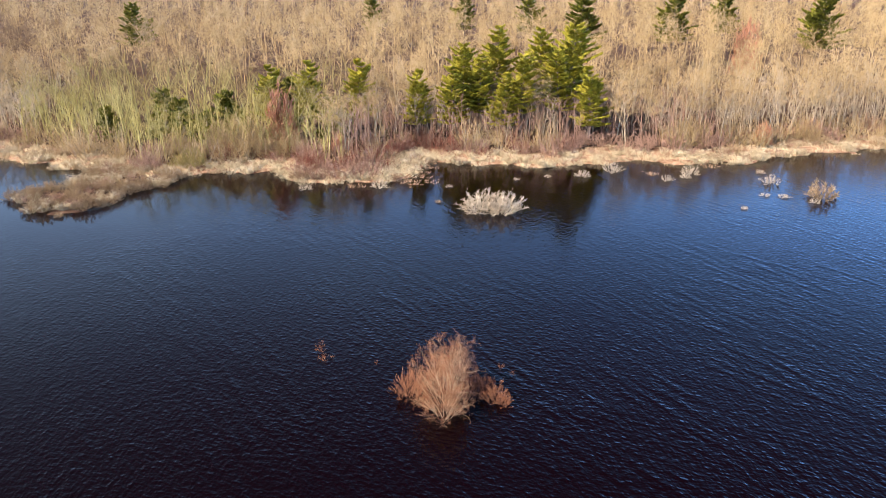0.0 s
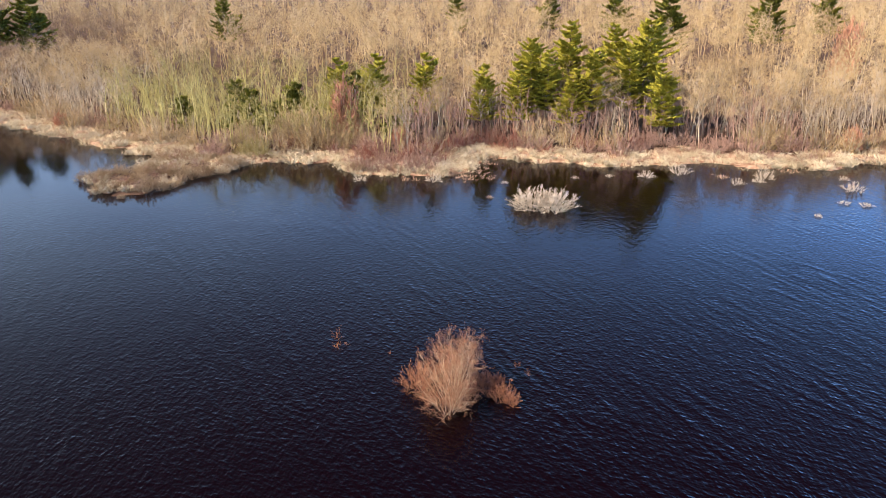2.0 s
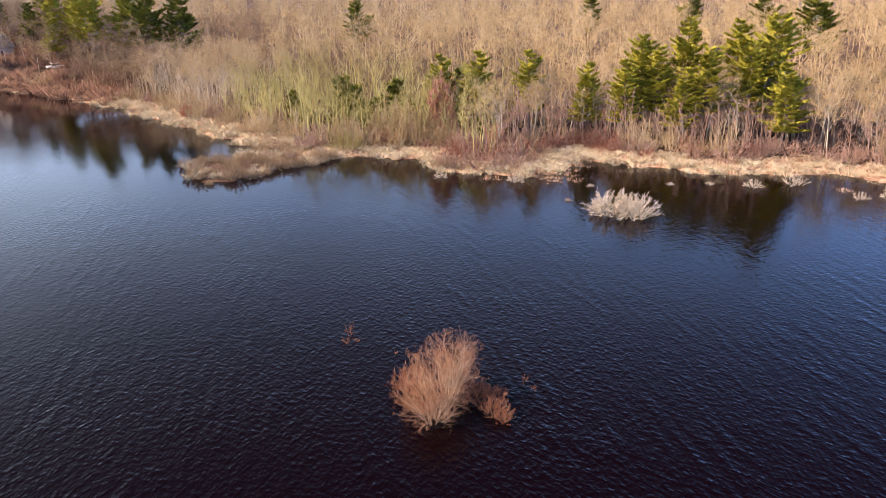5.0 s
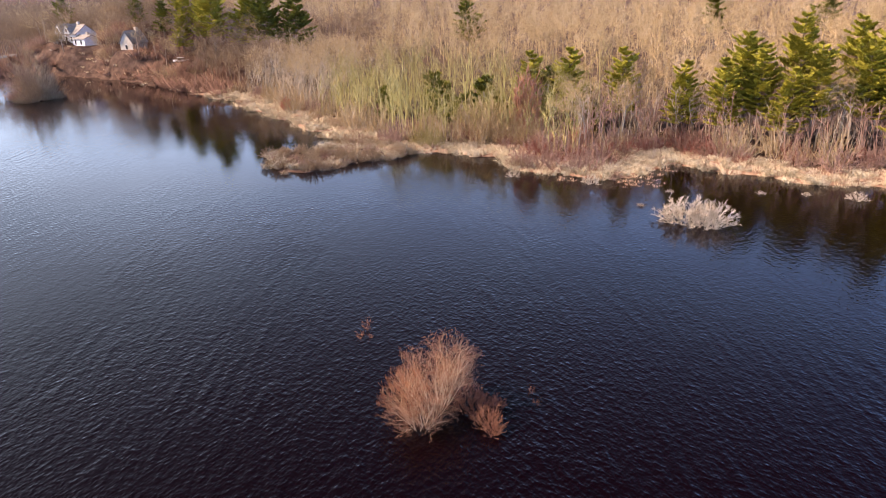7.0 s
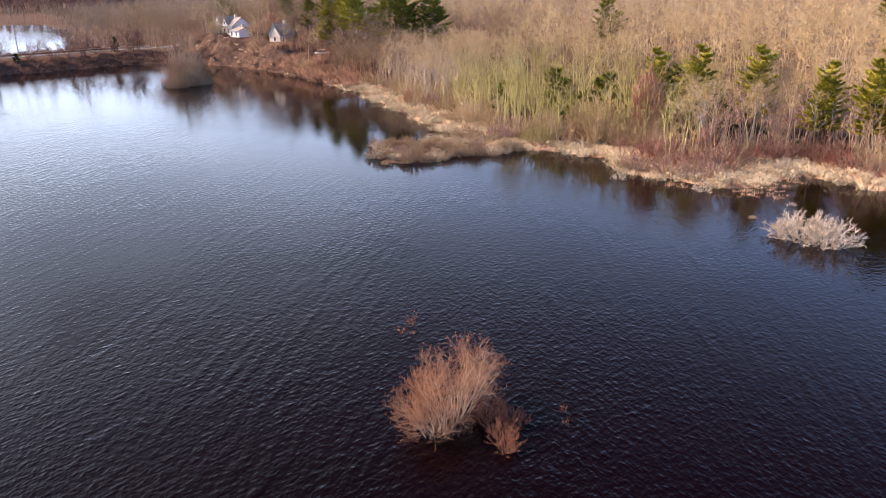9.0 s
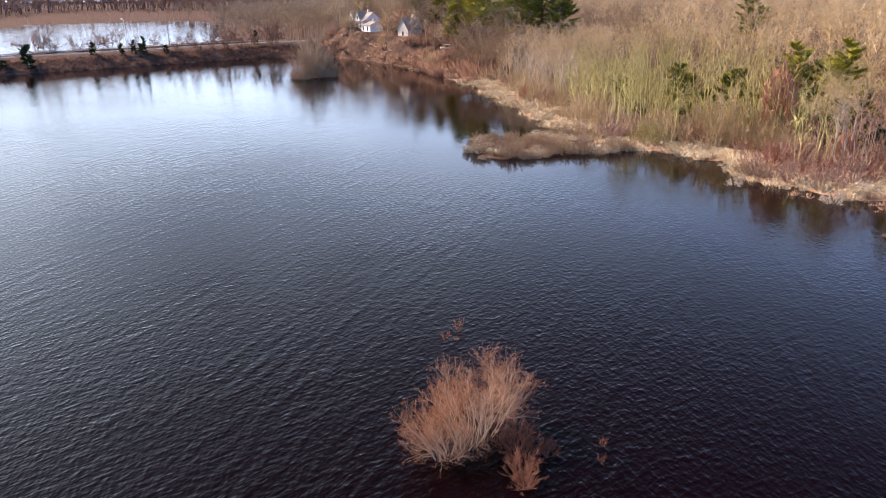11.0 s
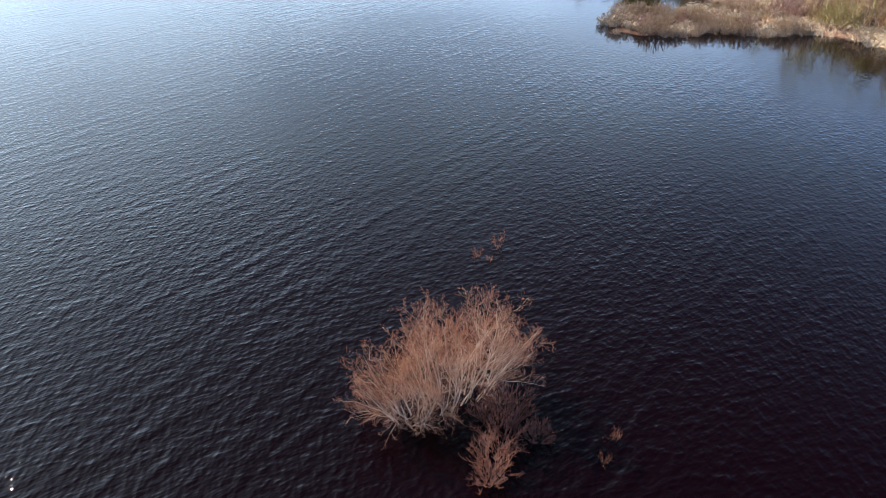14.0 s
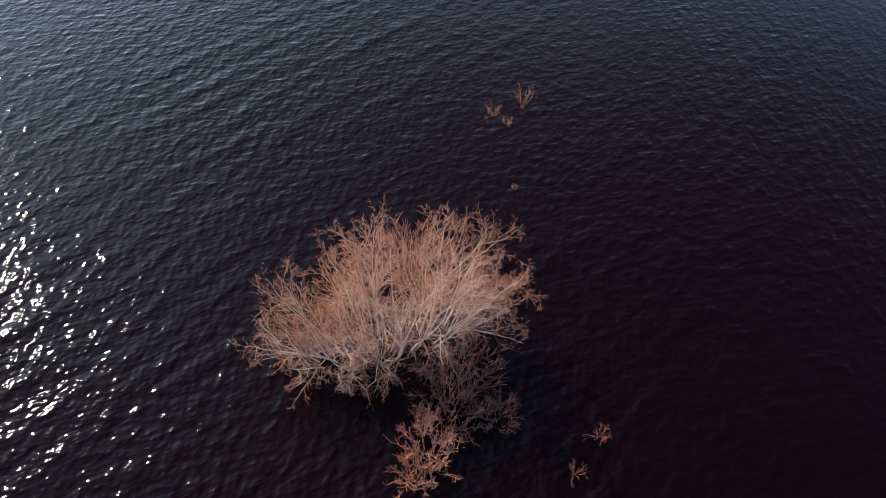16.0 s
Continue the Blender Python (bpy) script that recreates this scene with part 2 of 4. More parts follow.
def thing(name, x, y, z, label, category, group="", turn=0.0):
    ob = new(name)
    ob.empty_display_size = 0.2
    ob.matrix_basis = pose(x, y, z, 0, 0, turn)
    return tagged(ob, label, category, group)


# ---- plan: shorelines and heights ----
SHORE = [
    (330, 150), (160, 138), (100, 126), (71, 121.7), (54.4, 118), (44, 113), (35, 113), (27, 115), (17.7, 111), (9, 112.4),
    (1, 113.6), (-3.4, 115), (-4.5, 105.6), (-8.8, 104.2), (-15.1, 102.8), (-21.7, 104.3), (-26, 109), (-32.7, 109), (-38, 107),
    (-41.5, 101), (-43, 93.4), (-46, 88.6), (-51, 90.8), (-56, 95), (-56, 98.5), (-50.5, 104), (-52.5, 109), (-67.3, 116.2), (-80, 122.8),
    (-104.6, 136), (-131, 144.4), (-149, 150.4), (-165.5, 154.5), (-184, 156.5), (-203, 156), (-217, 150), (-223, 140),
]
LAKE = np.array(SHORE + [(-225.5, 60), (-226, -260), (330, -260)], float)
FAR_POND = np.array([(-262, -260), (-258, 60), (-262, 120), (-285, 146), (-376, 183), (-500, 238), (-640, 276), (-700, 250), (-720, 160), (-650, 100), (-640, 20), (-700, -260)], float)
ISLAND = (-155.0, 122.0)
TERRACES = [(-203, 168, 7.5, 9.6), (-193, 164.5, 4.5, 8.4), (-170, 163.5, 4.5, 7.8)]


def edge_distance(poly, p):
    """Distance to the closed outline, positive outside."""
    best = np.full(len(p), 1e9)
    inside = np.zeros(len(p), bool)
    for a, b in zip(poly, np.roll(poly, -1, axis=0)):
        ab = b - a
        t = np.clip(((p - a) @ ab) / (ab @ ab), 0, 1)
        best = np.minimum(best, np.linalg.norm(p - a - t[:, None] * ab, axis=1))
        cond = (a[1] > p[:, 1]) != (b[1] > p[:, 1])
        with np.errstate(divide="ignore", invalid="ignore"):
            xx = (b[0] - a[0]) * (p[:, 1] - a[1]) / (b[1] - a[1]) + a[0]
        inside ^= cond & (p[:, 0] < xx)
    return np.where(inside, -best, best)


def wiggle(p):
    x, y = p[:, 0], p[:, 1]
    return 1.1 * np.sin(x * 0.61 + 1.3 * np.sin(y * 0.37)) + 0.6 * np.sin(x * 1.37 + y * 0.9) + 0.4 * np.sin(y * 1.9 - x * 2.3)


def land(p):
    """Distance in from the water's edge, for the pond, the far pond and the islet."""
    p = np.asarray(p, float).reshape(-1, 2)
    d = np.minimum(edge_distance(LAKE, p) + 0.75 * wiggle(p) * (p[:, 0] > -215), edge_distance(FAR_POND, p))
    q = p - np.array(ISLAND)
    c, s = math.cos(0.55), math.sin(0.55)
    along, across = q[:, 0] * c - q[:, 1] * s, q[:, 0] * s + q[:, 1] * c
    islet = 4.6 - np.sqrt((along / 1.5) ** 2 + across ** 2) + 0.4 * wiggle(p)
    return np.maximum(d, islet)


def height(p):
    p = np.asarray(p, float).reshape(-1, 2)
    x, y = p[:, 0], p[:, 1]
    d = land(p)
    wet = np.maximum(-0.45, -0.08 + 0.3 * d)
    dry = 0.14 + 0.05 * np.clip(d, 0, 8) + 0.03 * np.clip(d - 8, 0, 250)
    dry += 12.0 * np.exp(-(((x + 187) / 42) ** 2 + ((y - 176) / 24) ** 2)) * np.clip(d / 8, 0, 1)
    dry += 0.10 * wiggle(p * 0.7) * np.clip(d, 0, 2) / 2
    for cx, cy, r, level in TERRACES:
        w = np.clip(2.0 - np.hypot(x - cx, y - cy) / r, 0, 1)
        dry = dry * (1 - w) + level * w
    bank = np.clip(d * 0.5, 0, 3.9)
    road = np.clip((x + 268) / 8, 0, 1) * np.clip((-219 - x) / 6, 0, 1) * np.clip((185 - y) / 35, 0, 1)
    dry = dry * (1 - road) + bank * road
    return np.where(d > 0, dry, wet)


known_heights = {}


def prime(points):
    """Works out many heights at once."""
    for (x, y), z in zip(points, height(points)):
        known_heights[x, y] = float(z)


def height_at(x, y):
    if (x, y) not in known_heights:
        prime([(x, y)])
    return known_heights[x, y]


def axis(fine0, fine1, step, far0, far1):
    mid = list(np.arange(fine0, fine1 + step, step))
    lo, hi, s = [], [], step
    v = fine0
    while v > far0:
        s *= 1.16
        v -= s
        lo.append(v)
    s, v = step, mid[-1]
    while v < far1:
        s *= 1.16
        v += s
        hi.append(v)
    return np.array(lo[::-1] + mid + hi)


def build_ground():
    xs = axis(-268, 100, 1.5, -3500, 3500)
    ys = axis(84, 175, 1.1, -3500, 3500)
    gx, gy = np.meshgrid(xs, ys)
    p = np.stack([gx.ravel(), gy.ravel()], 1)
    z = height(p)
    w = len(xs)
    i = (np.arange(len(ys) - 1)[:, None] * w + np.arange(w - 1)[None, :]).ravel()
    tris = np.concatenate([np.stack([i, i + 1, i + w + 1], 1), np.stack([i, i + w + 1, i + w], 1)])
    me = build_mesh("ground", np.column_stack([p, z]), tris, [GROUND])
    wood = np.clip((land(p) - 5.5) / 3.0, 0, 1)
    spit = (p[:, 0] > -64) & (p[:, 0] < -39) & (p[:, 1] < 106)
    wood[spit | (p[:, 0] < -122)] = 1.0
    at = me.attributes.new("woodland", "FLOAT", "POINT")
    at.data.foreach_set("value", wood.astype(np.float32))
    me.polygons.foreach_set("use_smooth", np.ones(len(tris), bool))
    return tagged(new("ground", me), "straw-coloured marsh edge and brown leaf-littered forest floor", "ground", kind="structure")


build_ground()


def build_water():
    """Sheltered and calm near the north and west banks, choppier with distance from them."""
    xs, ys = axis(-270, 100, 4.0, -1500, 1500), axis(0, 170, 4.0, -1500, 600)
    gx, gy = np.meshgrid(xs, ys)
    p = np.stack([gx.ravel(), gy.ravel()], 1)
    w = len(xs)
    i = (np.arange(len(ys) - 1)[:, None] * w + np.arange(w - 1)[None, :]).ravel()
    tris = np.concatenate([np.stack([i, i + 1, i + w + 1], 1), np.stack([i, i + w + 1, i + w], 1)])
    me = build_mesh("water", np.column_stack([p, np.zeros(len(p))]), tris, [WATER])
    d = -np.minimum(land(p), 0)
    shelter = np.clip((d - 3) / np.where(p[:, 0] < -60, 40, 15), 0, 1)
    calm = np.where(p[:, 0] < -60, 0.1, 0.14)
    fetch = 0.6 + 1.2 * np.clip((75 - p[:, 1]) / 34, 0, 1) * np.clip((p[:, 0] + 48) / 40, 0, 1)
    at = me.attributes.new("open_water", "FLOAT", "POINT")
    at.data.foreach_set("value", ((calm + (1 - calm) * shelter) * fetch).astype(np.float32))
    me.polygons.foreach_set("use_smooth", np.ones(len(tris), bool))
    return tagged(new("water", me), "dark wind-rippled pond water reflecting blue sky and cloud", "water", kind="structure")


build_water()


# ---- growing plants ----
def limb(rng, p, d, length, radius, level, spec, out):
    """Grows one branch and, from it, the next level's. out[level] collects its segments."""
    kids, steps = spec["kids"], spec["steps"][level]
    step = length / steps
    last = level == len(kids)
    nodes = []
    d = d.normalized()
    for i in range(steps):
        bend = spec["bend"][level]
        d = (d + Vector((rng.gauss(0, bend), rng.gauss(0, bend), rng.gauss(0, bend) + spec["lift"][level]))).normalized()
        q = p + d * step
        r0 = radius * (1 - 0.75 * i / steps)
        r1 = radius * (1 - 0.75 * (i + 1) / steps)
        out[level].append((*p, *q, r0, r1))
        nodes.append((p, q, d, r0))
        p = q
    if last:
        return
    n = kids[level]
    n = max(1, int(n * rng.uniform(0.8, 1.2) + 0.5))
    for k in range(n):
        t = spec["from"][level] + (1 - spec["from"][level]) * (k + rng.random()) / n
        a, b, dd, r = nodes[min(int(t * steps), steps - 1)]
        f = t * steps - int(t * steps)
        start = a.lerp(b, f)
        side = dd.orthogonal().normalized()
        side.rotate(Matrix.Rotation(rng.uniform(0, 2 * math.pi), 3, dd))
        ang = radians(spec["angle"][level] * rng.uniform(0.7, 1.25))
        nd = dd * math.cos(ang) + side * math.sin(ang)
        size = length * spec["ratio"][level] * (1.15 - 0.55 * t) * rng.uniform(0.7, 1.25)
        limb(rng, start, nd, size, r * spec["thin"][level], level + 1, spec, out)


def grown(seed, spec, length, radius, lean=0.05):
    rng = random.Random(seed)
    out = [[] for _ in range(len(spec["kids"]) + 1)]
    limb(rng, Vector((0, 0, -0.3)), Vector((rng.gauss(0, lean), rng.gauss(0, lean), 1)), length + 0.3, radius, 0, spec, out)
    return out


def wood_and_twigs(out, wood_levels, wood_sides=5, twig_r=1.0):
    wood = stack([tubes(out[0], wood_sides, False)] + [tubes(o, 3, False) for o in out[1:wood_levels] if o])
    fine = []
    for o in out[wood_levels:]:
        if o:
            s = np.array(o)
            s[:, 6:] *= twig_r
            fine.append(tubes(s, 1 if o is out[-1] else 3, True))
    return wood, stack(fine)


FOREST = dict(kids=[7, 8, 17], steps=[4, 4, 2, 1], bend=[0.06, 0.16, 0.24, 0.3], lift=[0.02, 0.05, 0.03, 0.02], angle=[38, 56, 58], ratio=[0.74, 0.40, 0.52], thin=[0.55, 0.45, 0.6])
FOREST["from"] = [0.45, 0.25, 0.1]
FAR = dict(kids=[5, 7, 12], steps=[2, 2, 1, 1], bend=[0.06, 0.18, 0.24, 0.3], lift=[0.02, 0.05, 0.03, 0.02], angle=[40, 60, 62], ratio=[0.72, 0.42, 0.62], thin=[0.5, 0.45, 0.75])
FAR["from"] = [0.48, 0.25, 0.1]
POLE = dict(kids=[8, 8], steps=[3, 1, 1], bend=[0.07, 0.15, 0.2], lift=[0.02, 0.08, 0.05], angle=[38, 40], ratio=[0.30, 0.5], thin=[0.5, 0.6])
POLE["from"] = [0.35, 0.15]


def spread(x0, x1, y0, y1, cell, rng):
    """Points of a jittered grid."""
    pts = []
    y = y0
    assert cell > 0
    while y < y1:
        x = x0
        while x < x1:
            pts.append((x + rng.uniform(0, cell), y + rng.uniform(0, cell)))
            x += cell
        y += cell
    prime(pts)
    return pts


def in_view(x, y):
    """The stretch of woods that the flight looks over."""
    return x < 0.66 * y + 22 and (x > -2.6 * (y - 60) or x > -130)


def mossy(x, y):
    return -76 + 5 * math.sin(y * 0.3) < x < -19 + 5 * math.sin(y * 0.4) and y < 172


YARD = [(-170, 163, 7), (-203, 168, 11), (-186, 158, 7), (-193, 162, 8), (-150, 160, 5)]


def in_yard(x, y, share=1.0):
    return any((x - a) ** 2 + (y - b) ** 2 < (r * share) ** 2 for a, b, r in YARD)


rng = random.Random(4)
near_pts = [p for p in spread(-112, 96, 104, 178, 4.7, rng)]
dist = land(near_pts)
near_pts = [(x, y, d) for (x, y), d in zip(near_pts, dist) if 8.0 < d < 38 and in_view(x, y) and not (-7 < x < 27 and y < 127)]
near_pts.sort(key=lambda q: q[2])
TREE_LABEL = {
    0: "tall leafless grey-barked tree at the forest edge",
    1: "tall leafless tree with yellow-green lichened bark",
}
protos = []
for k in range(7):
    out = grown(20 + k, FOREST, 7.6, 0.125)
    protos.append(wood_and_twigs(out, 2, 5, 1.9))
mossy_protos = []
for k in range(7):
    spec = dict(FOREST, kids=[6, 6, 10])
    mossy_protos.append(wood_and_twigs(grown(40 + k, spec, 7.8, 0.14), 2, 5, 1.6))
tree_meshes = {}
for m in (0, 1):
    for k, (wood, fine) in enumerate((protos, mossy_protos)[m]):
        tree_meshes[m, k] = (build_mesh("trunk", *wood, [(BARK, BARK_MOSSY)[m]]), build_mesh("crown", *fine, [(TWIG, TWIG_MOSSY)[m]]))
named = near_pts[:300]
for i, (x, y, d) in enumerate(named):
    m = 1 if mossy(x, y) else 0
    trunk_mesh, crown_mesh = tree_meshes[m, i % 7]
    t = thing("bare_tree", x, y, height_at(x, y), TREE_LABEL[m], "tree", "forest edge trees")
    f = rng.uniform(0.72, 1.02) + min(d, 30) * 0.007
    t.matrix_basis = t.matrix_basis @ pose(0, 0, 0, 0, 0, rng.uniform(0, 360)) @ Matrix.Diagonal((f, f, f, 1))
    for nm, me in (("trunk", trunk_mesh), ("crown", crown_mesh)):
        new(nm, me).parent = t

# thin poles between them
pole_protos = []
for k in range(6):
    w, fi = wood_and_twigs(grown(60 + k, POLE, 6.5, 0.075), 1, 3, 1.4)
    pole_protos.append(stack([w, fi]))
pts = spread(-112, 96, 104, 168, 1.95, rng)
dist = land(pts)
rows = {0: [], 1: [], 2: []}
for (x, y), d in zip(pts, dist):
    if 7.0 < d < 26 and in_view(x, y):
        f = rng.uniform(0.55, 1.25)
        red = -24 < x < 44 and d < 16 and rng.random() < 0.8
        rows[1 if mossy(x, y) else 2 if red else 0].append((rng.randrange(6), x, y, height_at(x, y), f, f, rng.uniform(0, 6.3)))
for m, mat in ((0, BARK), (1, BARK_MOSSY), (2, TWIG_RED)):
    ob = new("saplings", build_mesh("saplings", *scatter(pole_protos, rows[m]), [mat]))
    tagged(ob, "dense thin leafless saplings between the forest edge trees", "saplings", kind="stuff")

# the woods behind
light_protos = []
for k in range(8):
    spec = dict(FAR, kids=[6, 32], steps=[2, 3, 1], ratio=[0.72, 0.32])
    w, fi = wood_and_twigs(grown(160 + k, spec, 8.2, 0.10), 1, 3, 2.4)
    light_protos.append(stack([w, fi]))
far_protos = []
for k in range(8):
    w, fi = wood_and_twigs(grown(90 + k, FAR, 8.2, 0.10), 1, 3, 2.1)
    far_protos.append(stack([w, fi]))
rows = []
done = {(x, y) for x, y, _ in named}
extra = [(x, y) for x, y, _ in near_pts if (x, y) not in done]
cand = extra + spread(-430, 190, 135, 260, 7.0, rng) + spread(-430, 260, 260, 420, 9.4, rng)
dist = land(cand)
for (x, y), d in zip(cand, dist):
    edge = 38 if -112 < x < 96 else 9
    if d > edge - 3 and in_view(x, y) and not in_yard(x, y) and (x > -262 or y > 168):
        f = rng.uniform(0.9, 1.4)
        rows.append((rng.randrange(8), x, y, height_at(x, y), f, f * rng.uniform(0.95, 1.15), rng.uniform(0, 6.3)))
for (x, y) in spread(-226, -104, 128, 200, 3.7, rng):
    d = float(land([(x, y)])[0])
    if 5.5 < d < 34 and not in_yard(x, y, 0.66):
        f = rng.uniform(0.26, 0.42) if in_yard(x, y) or (-166 < x < -134 and y < 166) else rng.uniform(0.6, 1.05)
        rows.append((rng.randrange(8), x, y, height_at(x, y), f * 1.15, f, rng.uniform(0, 6.3)))
west = [r for r in rows if r[1] < -105 and r[2] < 235]
rest = [r for r in rows if not (r[1] < -105 and r[2] < 235)]
fine_protos = []
for k in range(8):
    w, fi = wood_and_twigs(grown(140 + k, FAR, 8.0, 0.10), 1, 3, 1.9)
    fine_protos.append(stack([w, fi]))
near_rest = scatter(far_protos, [r for r in rest if r[2] < 265])
back = scatter(light_protos, [r for r in rest if r[2] >= 265])
ob = new("far_woods", build_mesh("far_woods", *stack([near_rest, back]), [TWIG]))
tagged(ob, "wide leafless grey-brown winter woods behind the shore", "woods", kind="stuff")
edge_rows = []
pts = spread(-720, -258, 140, 420, 11.5, rng)
for (x, y), d in zip(pts, land(pts)):
    if d > 3 and not in_view(x, y) or (d > 3 and x < -430):
        f = rng.uniform(1.0, 1.45)
        edge_rows.append((rng.randrange(8), x, y, height_at(x, y), f * 1.25, f, rng.uniform(0, 6.3)))
ob = new("western_woods", build_mesh("western_woods", *stack([scatter(fine_protos, west), scatter(light_protos, edge_rows)]), [TWIG_BROWN]))
tagged(ob, "brown leafless woods round the houses and the far pond", "woods", kind="stuff")

# distant woods beyond the far pond
thin_protos = []
for k in range(8):
    spec = dict(POLE, kids=[8, 6], steps=[1, 1, 1], angle=[60, 50], ratio=[0.4, 0.5])
    w, fi = wood_and_twigs(grown(120 + k, spec, 11.5, 0.3), 1, 3, 2.0)
    thin_protos.append(stack([w, fi]))
rows = []
for x, y in spread(-1050, -760, -250, 480, 13.0, rng):
    if x < -860 + 50 * math.sin(y * 0.02):
        f = rng.uniform(1.1, 1.6)
        rows.append((rng.randrange(8), x, y, height_at(x, y), f * 1.7, f, rng.uniform(0, 6.3)))
ob = new("distant_woods", build_mesh("distant_woods", *scatter(thin_protos, rows), [TWIG_BANK]))
tagged(ob, "distant dark leafless woods beyond the far pond", "woods", kind="stuff")


# ---- pines ----
def pine_geo(seed, tall, wide, bare=0.16, lush=1.0):
    rng = random.Random(seed)
    trunk, limbs, needles = [], [], []
    n = 8
    pts = [Vector((rng.gauss(0, 0.06) * i, rng.gauss(0, 0.06) * i, tall * i / n)) for i in range(n + 1)]
    pts[0].z = -0.4
    for i in range(n):
        trunk.append((*pts[i], *pts[i + 1], 0.24 * (1 - i / n) + 0.03, 0.24 * (1 - (i + 1) / n) + 0.03))
    z = tall * bare
    while z < tall * 0.99:
        f = z / tall
        reach = wide * (1 - f) ** 0.58 * min(1, 0.8 + 1.5 * (f - bare)) + 0.3
        i = min(int(f * n), n - 1)
        base = pts[i].lerp(pts[i + 1], f * n - i)
        count = rng.randint(4, 6)
        spin = rng.uniform(0, 6.3)
        for k in range(count):
            a = spin + k * 6.283 / count + rng.uniform(-0.4, 0.4)
            ln = reach * rng.uniform(0.6, 1.15)
            if rng.random() < 0.1:
                continue
            d = Vector((math.cos(a), math.sin(a), rng.uniform(-0.05, 0.28) + 0.5 * f)).normalized()
            tip = base + d * ln + Vector((0, 0, 0.06 * ln * ln / max(wide, 1)))
            limbs.append((*base, *tip, 0.06 * (1 - f) + 0.02, 0.01))
            sidev = Vector((-d.y, d.x, 0)).normalized()
            m = int((18 + ln * 22.0) * lush)
            for j in range(m):
                t = 0.28 + 0.72 * (j + rng.random()) / m
                at = base.lerp(tip, t)
                w = 0.42 * ln * (1.05 - t) + 0.15
                off = sidev * rng.uniform(-1, 1) * w
                s0 = at + off + Vector((0, 0, rng.uniform(-0.08, 0.1)))
                nd = (d * rng.uniform(0.3, 1.0) + sidev * rng.uniform(-0.9, 0.9) + Vector((0, 0, rng.uniform(0.0, 0.55)))).normalized()
                needles.append((*s0, *(s0 + nd * rng.uniform(0.4, 0.75) / lush ** 0.4), rng.uniform(0.12, 0.2) / lush ** 0.6, 0))
        z += rng.uniform(0.5, 0.8) * (0.7 + tall / 40)
    return tubes(trunk, 6, False), tubes(limbs, 3, True), tubes(needles, 1, True, 0.9)


pine_meshes = {}
for k, (tall, wide, bare) in enumerate([(16, 6.2, 0.3), (16, 5.4, 0.3), (16, 6.8, 0.34), (12, 4.3, 0.22)]):
    # each shape once in the sunlit needle colour, once in the darker one
    for dark, lush, needle in ((0, 2.3, NEEDLE_SUNLIT), (1, 0.9, NEEDLE_DARK)):
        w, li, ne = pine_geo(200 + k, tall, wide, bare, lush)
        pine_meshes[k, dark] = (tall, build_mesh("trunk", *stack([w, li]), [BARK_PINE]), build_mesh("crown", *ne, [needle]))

PINES = [  # x, y, top, shape, dark
    (-4.8, 128, 11.9, 3, 0), (3.0, 131, 16.0, 0, 0), (5.6, 129, 14.5, 1, 0), (0.8, 127.5, 12.5, 3, 0), (9.4, 139, 18.2, 1, 0), (12.4, 127.5, 14.6, 0, 0),
    (9.6, 126.5, 11.5, 3, 0), (16.6, 138, 17.8, 1, 0), (21.3, 133, 19.0, 2, 0), (18.8, 129.5, 15.0, 0, 0), (23.4, 125.2, 12.6, 3, 0),
    (23.5, 226, 20.2, 2, 1), (57, 200, 21.2, 2, 1), (88, 186, 21.6, 2, 1), (32, 186, 21.4, 0, 1), (4.5, 240, 19.3, 2, 1), (-23, 240, 18.5, 0, 1),
    (-82, 205, 19.2, 2, 1), (-30.3, 130, 12.6, 3, 0), (-24, 130.5, 13.2, 3, 0), (-15.2, 131.5, 13.3, 3, 0), (78, 224, 20.4, 2, 1),
    (-160, 174, 25, 0, 0), (-148, 170, 23, 1, 0), (-140, 166, 24.5, 2, 0), (-133, 171, 23, 0, 0), (-126, 172, 24, 2, 1), (-119, 176, 22, 0, 1), (-172, 182, 24, 1, 1),
    (-186, 178, 22.5, 2, 1), (-177, 172, 21.5, 0, 1), (-240, 190, 22, 2, 1), (-163, 169, 21, 1, 1), (-152, 166, 18, 3, 0),
]
for x, y, top, shape, dark in PINES:
    tall, trunk_mesh, crown_mesh = pine_meshes[shape, dark]
    z = height_at(x, y)
    f = (top - z) / tall
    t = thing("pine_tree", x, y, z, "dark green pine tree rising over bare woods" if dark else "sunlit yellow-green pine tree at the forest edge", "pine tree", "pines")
    t.matrix_basis = t.matrix_basis @ pose(0, 0, 0, 0, 0, rng.uniform(0, 360)) @ Matrix.Diagonal((f, f, f, 1))
    new("trunk", trunk_mesh).parent = t
    new("crown", crown_mesh).parent = t


